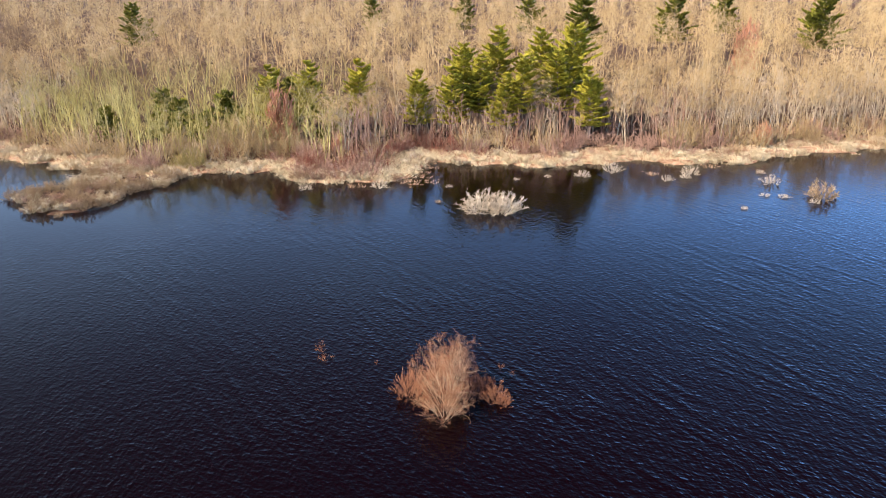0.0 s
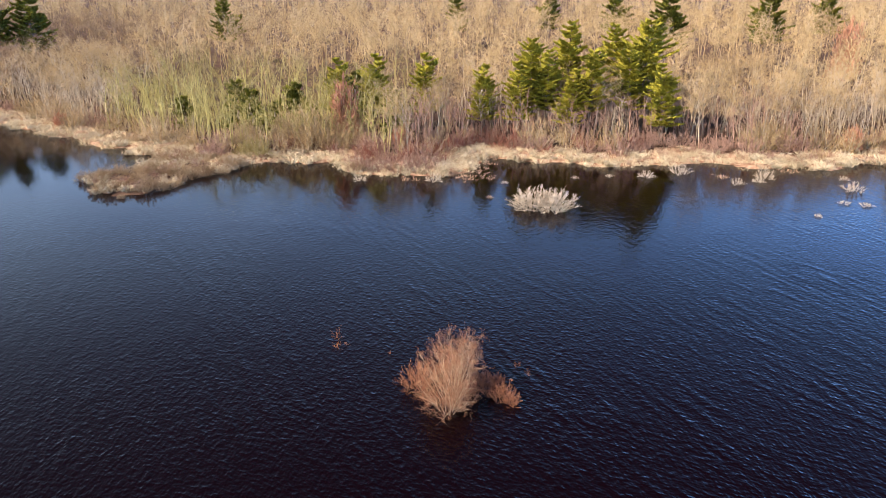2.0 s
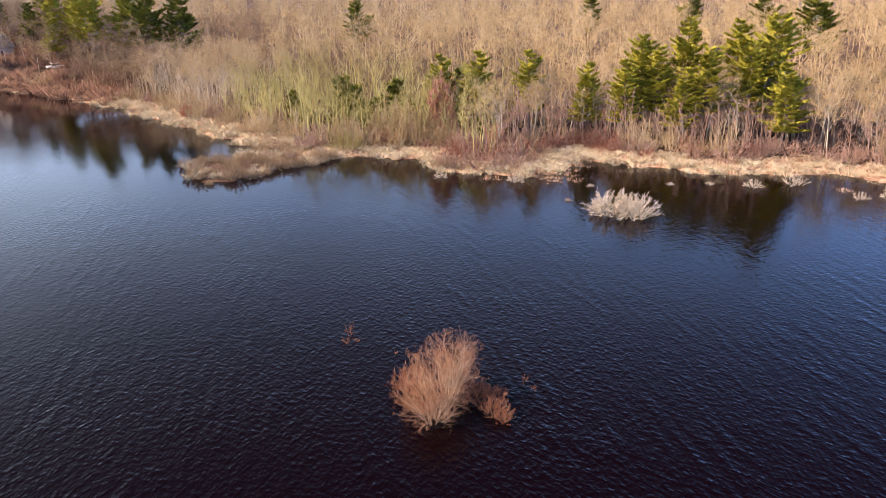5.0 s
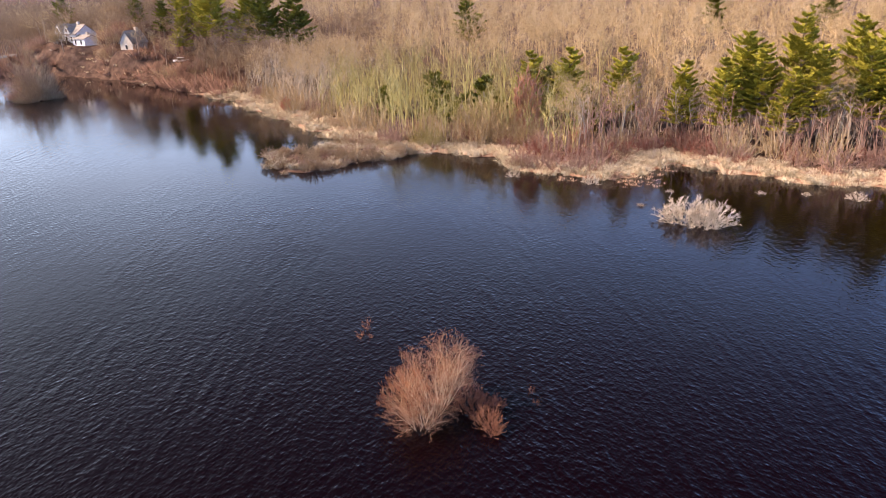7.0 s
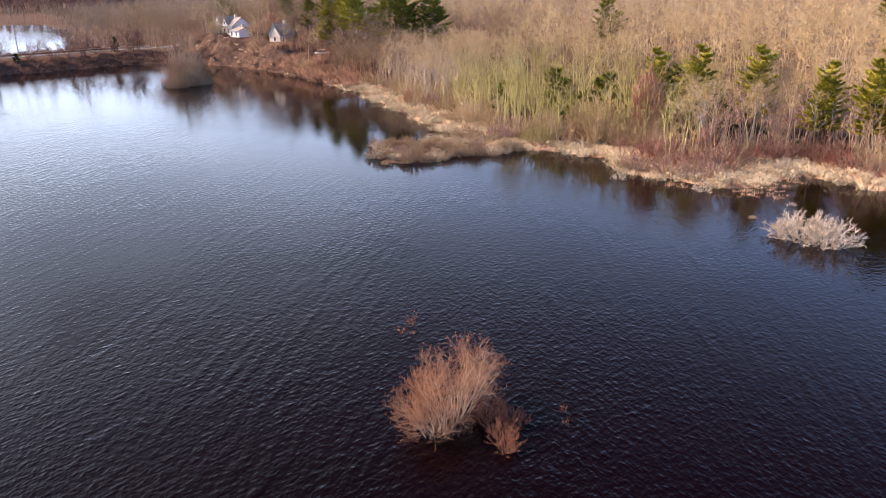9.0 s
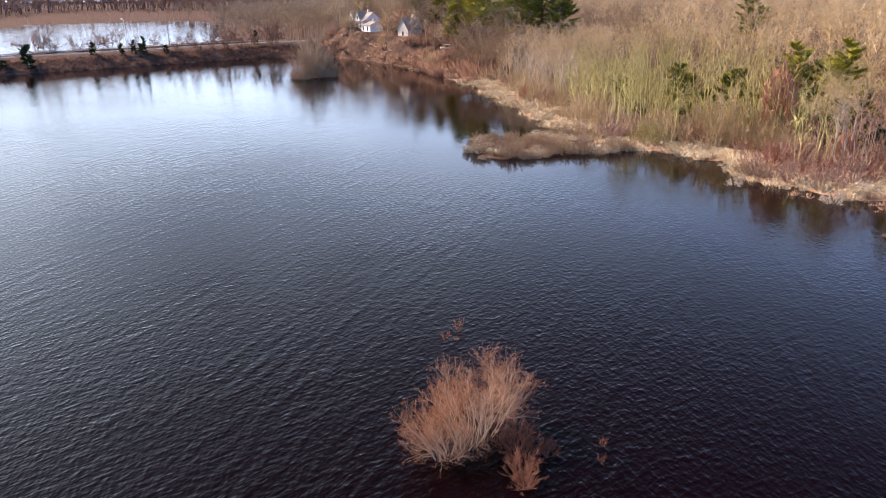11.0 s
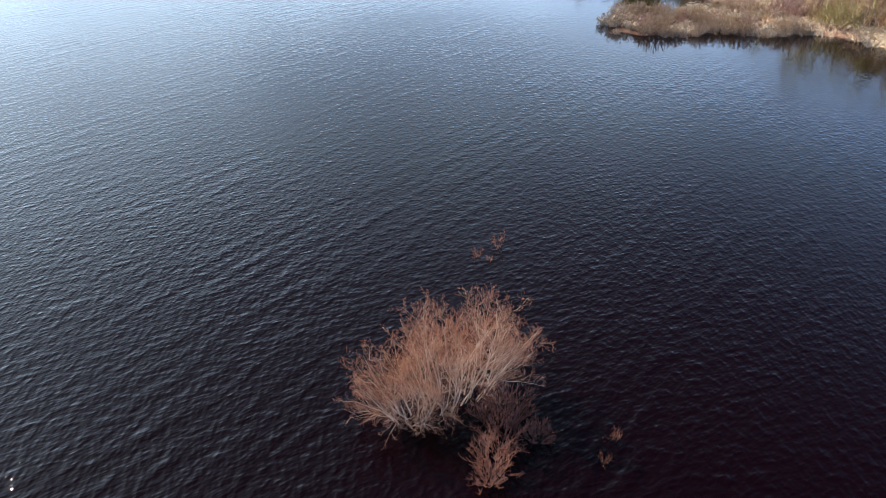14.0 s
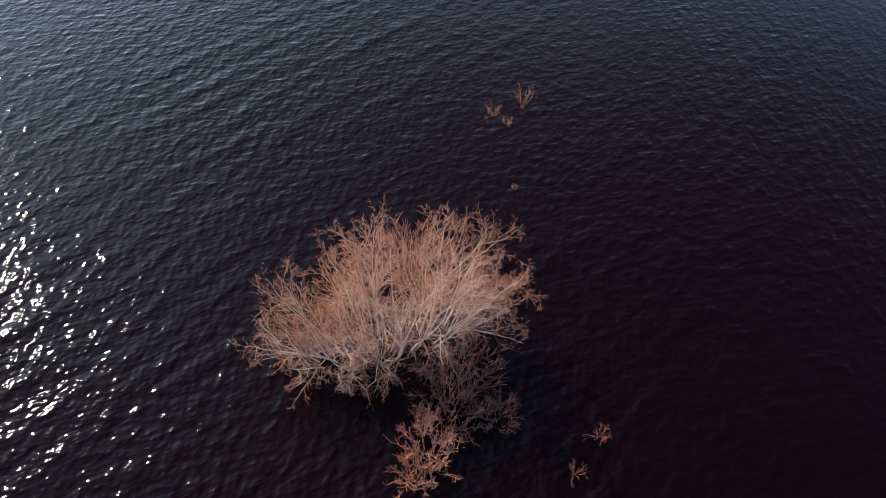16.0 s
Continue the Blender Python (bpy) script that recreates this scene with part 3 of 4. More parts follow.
# ---- shrubs ----
def shrub_geo(seed, tall, wide, stems, kids, stem_r, start_low=-0.3, droop=0.0, sub=3):
    """Stems that fan out from one stool, with twigs."""
    rng = random.Random(seed)
    wood, fine = [], []
    for i in range(stems):
        a = rng.uniform(0, 6.283)
        u = math.sqrt(rng.random())
        tilt = u * wide / max(tall, 0.1)
        base = Vector((math.cos(a), math.sin(a), 0)) * wide * 0.22 * u
        base.z = start_low
        ln = tall * (1.0 - 0.35 * u * u) * rng.uniform(0.75, 1.1)
        d = Vector((math.cos(a) * tilt, math.sin(a) * tilt, 1.0)).normalized()
        p = base
        steps = 4
        total = ln * math.sqrt(1 + tilt * tilt * 0.35) * 0.95 + abs(start_low)
        for k in range(steps):
            d = (d + Vector((rng.gauss(0, 0.1), rng.gauss(0, 0.1), rng.gauss(0, 0.06) - droop * k))).normalized()
            q = p + d * total / steps
            r0, r1 = stem_r * (1 - k / steps * 0.8), stem_r * (1 - (k + 1) / steps * 0.8)
            wood.append((*p, *q, r0, r1))
            if k > 0:
                for j in range(kids):
                    at = p.lerp(q, rng.random())
                    nd = (d + Vector((rng.gauss(0, 0.7), rng.gauss(0, 0.7), rng.gauss(0.1, 0.5)))).normalized()
                    l2 = total * rng.uniform(0.13, 0.28)
                    end = at + nd * l2
                    fine.append((*at, *end, r1 * 0.7 + 0.0012, 0))
                    for _ in range(sub):
                        s0 = at.lerp(end, rng.uniform(0.2, 0.9))
                        n2 = (nd + Vector((rng.gauss(0, 0.6), rng.gauss(0, 0.6), rng.gauss(0.1, 0.5)))).normalized()
                        fine.append((*s0, *(s0 + n2 * l2 * rng.uniform(0.3, 0.65)), r1 * 0.5 + 0.001, 0))
            p = q
    return tubes(wood, 3, False), tubes(fine, 1, True)


def bush_geo(seed, stems, spread_deg, kids=(7, 4, 3), radius=0.013, lift=0.05):
    """An open shrub of unit height whose stems branch three times."""
    rng = random.Random(seed)
    spec = dict(kids=list(kids), steps=[4, 2, 1, 1], bend=[0.16, 0.2, 0.25, 0.25], lift=[lift, 0.06, 0.05, 0.03], angle=[46, 46, 44], ratio=[0.42, 0.52, 0.6], thin=[0.6, 0.62, 0.7])
    spec["from"] = [0.3, 0.15, 0.1]
    wood, fine = [], []
    for i in range(stems):
        a = 6.283 * (i + rng.random()) / stems
        tilt = radians(spread_deg * math.sqrt(rng.random()))
        out = [[] for _ in range(4)]
        d = Vector((math.cos(a) * math.sin(tilt), math.sin(a) * math.sin(tilt), math.cos(tilt)))
        base = Vector((math.cos(a), math.sin(a), 0)) * 0.12 * rng.random() + Vector((0, 0, -0.22))
        limb(rng, base, d, rng.uniform(0.85, 1.25) * (1.0 + 0.25 * math.sin(tilt)), radius * rng.uniform(0.7, 1.2), 0, spec, out)
        wood.append(tubes(out[0], 3, False))
        fine += [tubes(o, 1 if o is out[-1] else 3, True) for o in out[1:] if o]
    return stack(wood), stack(fine)


def dome_geo(seed, boughs, twigs, wide=1.2, radius=0.016, sub=2, upright=0.25):
    """A dense rounded shrub of unit height: boughs from one stool out to a dome, thick with twigs towards their ends."""
    rng = random.Random(seed)
    wood, fine = [], []
    for i in range(boughs):
        a = 6.283 * (i * 0.618 + 0.1 * rng.random())
        up = 0.06 + 0.94 * ((i + rng.random()) / boughs)
        flat = math.sqrt(max(0.0, 1 - up * up))
        tip = Vector((math.cos(a) * flat * wide, math.sin(a) * flat * wide, up)) * rng.uniform(0.72, 1.06)
        p = Vector((tip.x * 0.28, tip.y * 0.28, -0.18))
        steps = 3
        for k in range(steps):
            q = p.lerp(tip, 1 / (steps - k)) + Vector((rng.gauss(0, 0.06), rng.gauss(0, 0.06), 0.03))
            r0, r1 = radius * (1 - 0.26 * k), radius * (1 - 0.26 * (k + 1))
            wood.append((*p, *q, r0, r1))
            if k:
                d = (q - p).normalized()
                for _ in range(twigs):
                    s0 = p.lerp(q, rng.random())
                    nd = (d + Vector((rng.gauss(0, 0.85), rng.gauss(0, 0.85), rng.gauss(upright, 0.55)))).normalized()
                    ln = rng.uniform(0.1, 0.26)
                    e0 = s0 + nd * ln
                    fine.append((*s0, *e0, radius * 0.55, 0))
                    for _ in range(sub):
                        s1 = s0.lerp(e0, rng.uniform(0.2, 0.85))
                        n2 = (nd + Vector((rng.gauss(0, 0.5), rng.gauss(0, 0.5), rng.gauss(upright, 0.3)))).normalized()
                        fine.append((*s1, *(s1 + n2 * ln * rng.uniform(0.4, 0.7)), radius * 0.45, 0))
            p = q
    return tubes(wood, 3, False), tubes(fine, 1, True)


shrub_meshes = {}


def shrub(name, x, y, kind, scale, label, group="", tall=1.0, sink=0.0):
    wood_mesh, twig_mesh = shrub_meshes[kind]
    z = height_at(x, y)
    base = 0.0 if z < 0 else z
    t = thing(name, x, y, base - sink, label, "shrub", group)
    t.matrix_basis = t.matrix_basis @ pose(0, 0, 0, 0, 0, rng.uniform(0, 360)) @ Matrix.Diagonal((scale, scale, scale * tall, 1))
    new("stem", wood_mesh).parent = t
    new("crown", twig_mesh).parent = t
    return t


def add_kind(key, geo, wood_mat, twig_mat):
    shrub_meshes[key] = (build_mesh("stem", *geo[0], [wood_mat]), build_mesh("crown", *geo[1], [twig_mat]))


add_kind("pale", dome_geo(301, 44, 13, 1.3, 0.02), TWIG_PALE, TWIG_PALE)
add_kind("pale_b", dome_geo(302, 20, 9, 1.05, 0.024), TWIG_PALE, TWIG_PALE)
add_kind("swamp", dome_geo(303, 34, 10, 1.15, 0.022), TWIG_SWAMP, TWIG_SWAMP)
add_kind("swamp_b", dome_geo(304, 30, 11, 0.95, 0.022), TWIG_SWAMP, TWIG_SWAMP)
add_kind("red", shrub_geo(305, 1.0, 0.75, 15, 5, 0.026), TWIG_RED, TWIG_RED)
add_kind("red_b", dome_geo(306, 26, 7, 1.0, 0.026, 1), TWIG_RED, TWIG_RED)
add_kind("tan", dome_geo(317, 46, 13, 0.85, 0.0065, 3, 0.45), BARK, TWIG)
add_kind("islet", dome_geo(319, 26, 11, 0.72, 0.006, 3, 0.5), TWIG_SWAMP, TWIG_SWAMP)
add_kind("olive", dome_geo(318, 40, 10, 0.95, 0.016), TWIG_MOSSY, TWIG_MOSSY)
add_kind("alder", dome_geo(307, 34, 9, 0.8, 0.011, 2, 0.7), TWIG_ALDER, TWIG_ALDER)
add_kind("tuft", bush_geo(310, 9, 45, (5, 3, 2), radius=0.02), TWIG_ALDER, TWIG_ALDER)
add_kind("russet", bush_geo(315, 13, 66, (5, 4, 4), radius=0.022), TWIG_RUSSET, TWIG_RUSSET)
# copy of the alder shrub whose twig colour holds the shade
add_kind("shaded_alder", dome_geo(316, 34, 9, 0.9, 0.011, 2, 0.6), TWIG_SHADY, TWIG_SHADY)
add_kind("grey", shrub_geo(308, 1.0, 0.75, 16, 5, 0.024), BARK, TWIG)
add_kind("willow", bush_geo(311, 17, 46, (8, 5, 4), radius=0.012), BARK, TWIG)
add_kind("willow_b", bush_geo(312, 17, 52, (8, 5, 4), radius=0.012), TWIG_SWAMP, TWIG_RED)
add_kind("broad_rust", bush_geo(313, 4, 36, (9, 6, 8), radius=0.035), TWIG_BANK, LEAF_BROWN)
add_kind("broad", bush_geo(314, 4, 32, (8, 6, 7), radius=0.028), TWIG_BANK, TWIG_BANK)
add_kind("oak", dome_geo(309, 40, 16, 0.6, 0.02, 3, 0.2), BARK, OAK_LEAF)

# flooded shrubs off the north shore
for x, y, kind, s, tall in [
    (4.4, 90.6, "pale", 2.5, 1.0), (7.0, 90.2, "pale", 2.4, 1.05), (-9.2, 100.8, "pale_b", 1.3, 1.0), (-19.3, 100.1, "pale_b", 1.1, 0.7), (19.5, 106.2, "pale_b", 1.3, 0.8),
    (24.3, 108.5, "pale_b", 1.6, 1.0), (31.0, 103.7, "pale_b", 1.0, 1.0), (35.2, 107.0, "pale_b", 1.5, 1.0), (34.0, 105.2, "pale_b", 0.9, 0.8), (44.9, 102.1, "pale_b", 1.5, 0.85),
    (48.6, 95.3, "swamp_b", 2.3, 1.0), (46.9, 93.2, "pale_b", 0.8, 0.8), (44.0, 95.6, "pale_b", 0.9, 0.5), (41.8, 96.3, "pale_b", 0.8, 0.5), (37.1, 90.8, "pale_b", 0.5, 0.8),
    (9.9, 104.5, "pale_b", 0.6, 0.6), (14.5, 105.8, "pale_b", 0.6, 0.7), (0.4, 101.0, "pale_b", 0.6, 0.6), (-1.0, 94.0, "swamp", 0.5, 0.6), (45.5, 107.5, "pale_b", 0.8, 0.8),
]:
    shrub("flooded_shrub", x, y, kind, s, "pale leafless shrub standing in shallow water" if kind != "swamp_b" else "brown leafless shrub standing in shallow water", "flooded shrubs", tall)

# the spit
for x, y in spread(-60, -38, 86, 111, 1.85, rng):
    d = float(land([(x, y)])[0])
    if d > -0.7 and y < 108.5 - 0.25 * (x + 38) and y + 0.9 * x < 72:
        s = rng.uniform(0.6, 1.6)
        shrub("marsh_shrub", x, y, rng.choice(["swamp", "swamp_b", "swamp", "swamp_b", "red_b"]), s, "low brown leafless shrub on the marshy spit", "spit shrubs", rng.uniform(0.85, 1.25))

# shrubs in the marsh grass
for (x, y), d in zip(*(lambda q: (q, land(q)))(spread(-100, 90, 100, 150, 4.4, rng))):
    if 0.8 < d < 5.5 and in_view(x, y) and rng.random() < 0.5:
        kind = rng.choice(["red_b", "swamp", "pale_b", "red"])
        shrub("marsh_shrub", x, y, kind, rng.uniform(0.9, 1.9), "low leafless shrub among dead marsh grass", "marsh shrubs", rng.uniform(0.7, 1.1))

# brush along the forest edge
pts = [(x, y, d) for (x, y), d in zip(*(lambda q: (q, land(q)))(spread(-112, 96, 104, 160, 2.6, rng))) if 5.2 < d < 17 and in_view(x, y)]
rng.shuffle(pts)
pts.sort(key=lambda q: q[2] > 10)
for x, y, d in pts[:240]:
    reds = 0.75 if -22 < x < 38 else 0.35
    kind = rng.choice(["red", "red_b"]) if rng.random() < reds else "grey"
    s = rng.uniform(1.4, 3.0) if kind != "grey" else rng.uniform(2.0, 4.2)
    shrub("brush", x, y, kind, s, "dull red leafless brush at the wood's edge" if kind != "grey" else "grey-brown leafless brush at the wood's edge", "forest edge brush", rng.uniform(0.9, 1.4))


# russet thicket behind the grass
for (x, y), d in zip(*(lambda q: (q, land(q)))(spread(-34, 26, 100, 135, 2.3, rng))):
    if 4.8 < d < 9.5 and rng.random() < (0.85 if x < -2 else 0.3):
        shrub("russet_shrub", x, y, "russet", rng.uniform(1.3, 2.5), "dark russet leafless bush behind the marsh grass", "russet bushes", rng.uniform(0.8, 1.2))
for x, y in spread(-22, -11, 103, 114, 2.0, rng):
    d = float(land([(x, y)])[0])
    if 1.2 < d < 4.5:
        shrub("marsh_shrub", x, y, "red_b", rng.uniform(1.6, 2.4), "low leafless shrub among dead marsh grass", "marsh shrubs", 0.9)


# broad rounded bushes at the back of the marsh
for x, y, kind, s, tall in [(-31.5, 117.5, "tan", 6.2, 1.1), (-28.3, 118.5, "tan", 5.0, 1.0), (-35.0, 118.5, "tan", 5.2, 1.1), (-25.0, 117.5, "tan", 4.0, 1.0), (-43.5, 119.0, "tan", 3.6, 1.0), (-38.0, 111.0, "olive", 2.6, 1.1), (-40.3, 111.2, "olive", 2.0, 1.0), (38.5, 123.5, "tan", 4.6, 1.0), (41.2, 124.5, "tan", 3.8, 1.1), (60.0, 125.5, "tan", 3.6, 1.1)]:
    shrub("rounded_bush", x, y, kind, s, "rounded tan leafless bush behind the marsh grass" if kind == "tan" else "rounded olive-green bush behind the marsh grass", "rounded bushes", tall)


# evergreen understorey and a rusty oak among the lichened trees
w, li, ne = pine_geo(261, 5.0, 2.3, 0.03)
ever_wood, ever_leaf = build_mesh("trunk", *stack([w, li]), [BARK]), build_mesh("crown", *ne, [UNDERSTOREY])
for x, y, h in [(-44.6, 126, 6.5), (-37, 127, 7.5), (-39.5, 124, 5.0), (-58, 128.5, 5.0), (-33, 124.5, 4.5), (-48.5, 130, 7.5), (-27.5, 132, 8.5), (-20, 128, 6.5)]:
    t = thing("evergreen_shrub", x, y, height_at(x, y), "dark green evergreen under bare lichened trees", "evergreen", "evergreen understorey")
    t.matrix_basis = t.matrix_basis @ pose(0, 0, 0, 0, 0, rng.uniform(0, 360)) @ Matrix.Diagonal((h / 5.0, h / 5.0, h / 5.0, 1))
    new("trunk", ever_wood).parent = t
    new("crown", ever_leaf).parent = t
for x, y, s, tall in [(-26.6, 120.8, 4.4, 2.3), (72.4, 189, 6.0, 2.2), (-17.3, 119.6, 2.8, 1.1), (-83, 129.5, 2.4, 1.1), (52, 123.6, 2.6, 1.5)]:
    shrub("rusty_oak", x, y, "oak", s, "young oak holding rust-red dead leaves", "rusty oaks", tall)


# ---- marsh grass ----
def clump_geo(seed, n, tall, wide):
    rng = random.Random(seed)
    rows = []
    for _ in range(n):
        a, u = rng.uniform(0, 6.283), math.sqrt(rng.random())
        p = Vector((math.cos(a) * u * wide, math.sin(a) * u * wide, -0.1))
        lean = 0.25 + 0.5 * u
        q = p + Vector((math.cos(a + rng.gauss(0, 0.8)) * lean * tall, math.sin(a + rng.gauss(0, 0.8)) * lean * tall, tall * rng.uniform(0.6, 1.15)))
        rows.append((*p, *q, 0.036, 0))
    return tubes(rows, 3, True)


clumps = [clump_geo(400 + k, 18, 0.62, 0.45) for k in range(5)]
pts = spread(-215, 98, 86, 168, 0.95, rng)
rows = [[], []]
hs = height(pts)
for (x, y), d, z in zip(pts, land(pts), hs):
    thin = 1.0 if x > -118 else 0.12
    ragged = noise.noise((x * 0.35, y * 0.35, 3.0)) + 0.5 * noise.noise((x * 1.1, y * 1.1, 7.0))
    if -0.5 < d < 6.6 and ragged > -0.22 and rng.random() < thin and in_view(x, y) and not (-60 < x < -40 and y < 104):
        s = rng.uniform(0.8, 1.5)
        rows[1 if rng.random() < 0.12 + 0.1 * max(0, d - 4) else 0].append((rng.randrange(5), x, y, z, s, s * rng.uniform(0.7, 1.1), rng.uniform(0, 6.3)))
def tussock_geo(seed, n):
    """A hummock of arching dead blades, pale on top."""
    rng = random.Random(seed)
    rows = []
    for _ in range(n):
        a, u = rng.uniform(0, 6.283), math.sqrt(rng.random())
        p = Vector((math.cos(a) * u * 0.35, math.sin(a) * u * 0.35, 0.1 - 0.1 * u))
        b = a + rng.gauss(0, 0.5)
        q = p + Vector((math.cos(b) * 0.3 * (0.3 + u), math.sin(b) * 0.3 * (0.3 + u), rng.uniform(0.35, 0.7)))
        e = q + Vector((math.cos(b) * rng.uniform(0.15, 0.4), math.sin(b) * rng.uniform(0.15, 0.4), rng.uniform(-0.25, 0.1)))
        rows.append((*p, *q, 0.018, 0))
        rows.append((*q, *e, 0.02, 0))
    return tubes(rows, 1, True)


mounds = [tussock_geo(440 + k, 60) for k in range(6)]
heaps = [[], []]
pts = spread(-118, 98, 86, 150, 1.25, rng)
for (x, y), d, z in zip(pts, land(pts), height(pts)):
    lumpy = noise.noise((x * 0.22, y * 0.22, 11.0))
    if -0.7 < d < 5.8 and lumpy > -0.18 and in_view(x, y) and rng.random() < (0.3 if -60 < x < -40 and y < 102 else 0.8):
        s = rng.uniform(0.8, 1.5) * (1.15 if d < 1.5 else 0.95)
        heaps[1 if rng.random() < 0.1 + 0.12 * max(0, d - 3) else 0].append((rng.randrange(6), x, y, max(z, 0.0) - 0.03, s, s * rng.uniform(0.7, 1.15), rng.uniform(0, 6.3)))
for k, mat in ((0, STRAW), (1, STRAW_RUST)):
    ob = new("grass_tussocks", build_mesh("grass_tussocks", *scatter(mounds, heaps[k]), [mat]))
    tagged(ob, "arching pale dead grass tussocks at the water's edge", "grass", kind="stuff")
for k, mat in ((0, STRAW), (1, STRAW_RUST)):
    ob = new("marsh_grass", build_mesh("marsh_grass", *scatter(clumps, rows[k]), [mat]))
    tagged(ob, "matted straw-coloured dead marsh grass along the shore", "grass", kind="stuff")


# drowned tussocks off the shore
bits = [clump_geo(420 + k, 9, 0.32, 0.3) for k in range(4)]
rows = []
for x, y in spread(-62, 70, 86, 118, 0.9, rng):
    d = float(land([(x, y)])[0])
    near = noise.noise((x * 0.12, y * 0.12, 5.0)) + 0.35 * noise.noise((x * 0.5, y * 0.5, 9.0))
    if -11 < d < -0.4 and near > 0.33 + 0.022 * -d and x > -30 and (x > -8 or d > -4):
        f = rng.uniform(0.5, 1.5)
        rows.append((rng.randrange(4), x, y, 0.05, f, f, rng.uniform(0, 6.3)))
tagged(new("drowned_tussocks", build_mesh("drowned_tussocks", *scatter(bits, rows), [STRAW_RUST])), "small rusty grass tussocks breaking the shallow water", "grass", kind="stuff")


# ---- the tree in the water ----
STEM = dict(kids=[9, 7, 5, 5], steps=[7, 4, 3, 1, 1], bend=[0.13, 0.2, 0.24, 0.26, 0.3], lift=[0.03, 0.07, 0.06, 0.03, 0.02], angle=[44, 48, 48, 48], ratio=[0.46, 0.5, 0.5, 0.5], thin=[0.62, 0.62, 0.6, 0.6])
STEM["from"] = [0.22, 0.15, 0.1, 0.1]
FIRM = dict(STEM, kids=[8, 6, 5, 4], bend=[0.07, 0.18, 0.24, 0.26, 0.3])
TREE_AT = Vector((0.2, 47.1, 0.0))
tree = thing("leafless_tree", *TREE_AT, "many-stemmed leafless tree with pale bark and reddish twigs standing in water", "tree")
r2 = random.Random(77)
stems = []  # foot, tip and thickness of each stem
for i in range(20):
    foot_y = 45.7 + 3.1 * (i + r2.random()) / 20
    tip_y = foot_y + (foot_y - 47.0) * 0.62 + r2.gauss(0, 0.3) + 0.4
    tip_x = 0.1 + r2.uniform(-1.75, 1.65) * (1.0 if i % 3 else 0.5)
    top = float(np.interp(tip_y, [43.5, 44.6, 45.6, 47.0, 48.0, 49.0, 50.0, 50.8], [1.6, 2.1, 2.6, 3.4, 4.4, 4.6, 3.4, 2.3]))
    top *= (1 - 0.2 * (tip_x / 1.8) ** 2) * r2.uniform(0.84, 1.0)
    stems.append(((0.3 + 0.12 * tip_x + r2.gauss(0, 0.1), foot_y, -0.4), (tip_x, tip_y, top), r2.uniform(0.024, 0.038)))
for foot, tip, rad in [((0.3, 45.4), (0.9, 43.5, 2.2), 0.027), ((0.2, 45.4), (0.2, 43.6, 2.4), 0.027), ((0.1, 45.5), (-0.6, 43.9, 2.3), 0.025), ((0.4, 45.4), (1.3, 44.4, 2.0), 0.024),
                       ((0.1, 45.6), (0.0, 44.4, 2.7), 0.027), ((-0.1, 45.8), (-1.4, 44.8, 2.2), 0.025), ((0.4, 45.6), (1.8, 45.7, 0.6), 0.022), ((0.4, 46.0), (2.1, 46.0, 0.9), 0.022),
                       ((-0.1, 46.4), (-2.5, 46.3, 1.2), 0.025), ((-0.2, 46.2), (-2.1, 45.9, 1.8), 0.025), ((-0.1, 45.9), (-1.5, 45.9, 1.2), 0.022), ((-0.2, 46.8), (-2.5, 47.0, 2.1), 0.027),
                       ((-0.1, 46.9), (-1.9, 46.9, 2.7), 0.028), ((0.5, 46.4), (1.6, 45.8, 1.2), 0.022), ((0.5, 46.8), (2.2, 46.6, 1.7), 0.025), ((0.5, 47.2), (2.3, 47.2, 2.3), 0.027),
                       ((0.5, 46.5), (1.6, 46.3, 2.3), 0.025), ((-0.1, 45.7), (-1.1, 45.3, 1.9), 0.022), ((0.4, 45.6), (1.1, 45.2, 1.7), 0.022), ((0.0, 48.0), (-2.2, 48.6, 1.9), 0.024),
                       ((0.4, 48.6), (1.0, 50.6, 2.2), 0.026), ((0.4, 48.3), (2.1, 48.6, 2.1), 0.024)]:
    stems.append(((*foot, -0.4), tip, rad))
for i, (foot, tip, rad) in enumerate(stems):
    out = [[] for _ in range(5)]
    base, way = Vector(foot) - TREE_AT, Vector(tip) - TREE_AT
    limb(random.Random(500 + i), base, way - base, (way - base).length * 0.93, rad, 0, STEM if i < 20 else FIRM, out)
    st = mesh_part("stem", stack([tubes(out[0], 6, False), tubes(out[1], 4, False), tubes(out[2], 3, False)]), BARK_ALDER, tree, "pale grey branching stem")
    fine = [np.array(o) for o in out[3:]]
    for o in fine:
        o[:, 6:] = np.clip(o[:, 6:], 0.0032, 0.006)
    mesh_part("crown", stack([tubes(fine[0], 3, True), tubes(fine[1], 1, True)]), TWIG_ALDER, st, "fine reddish twigs")

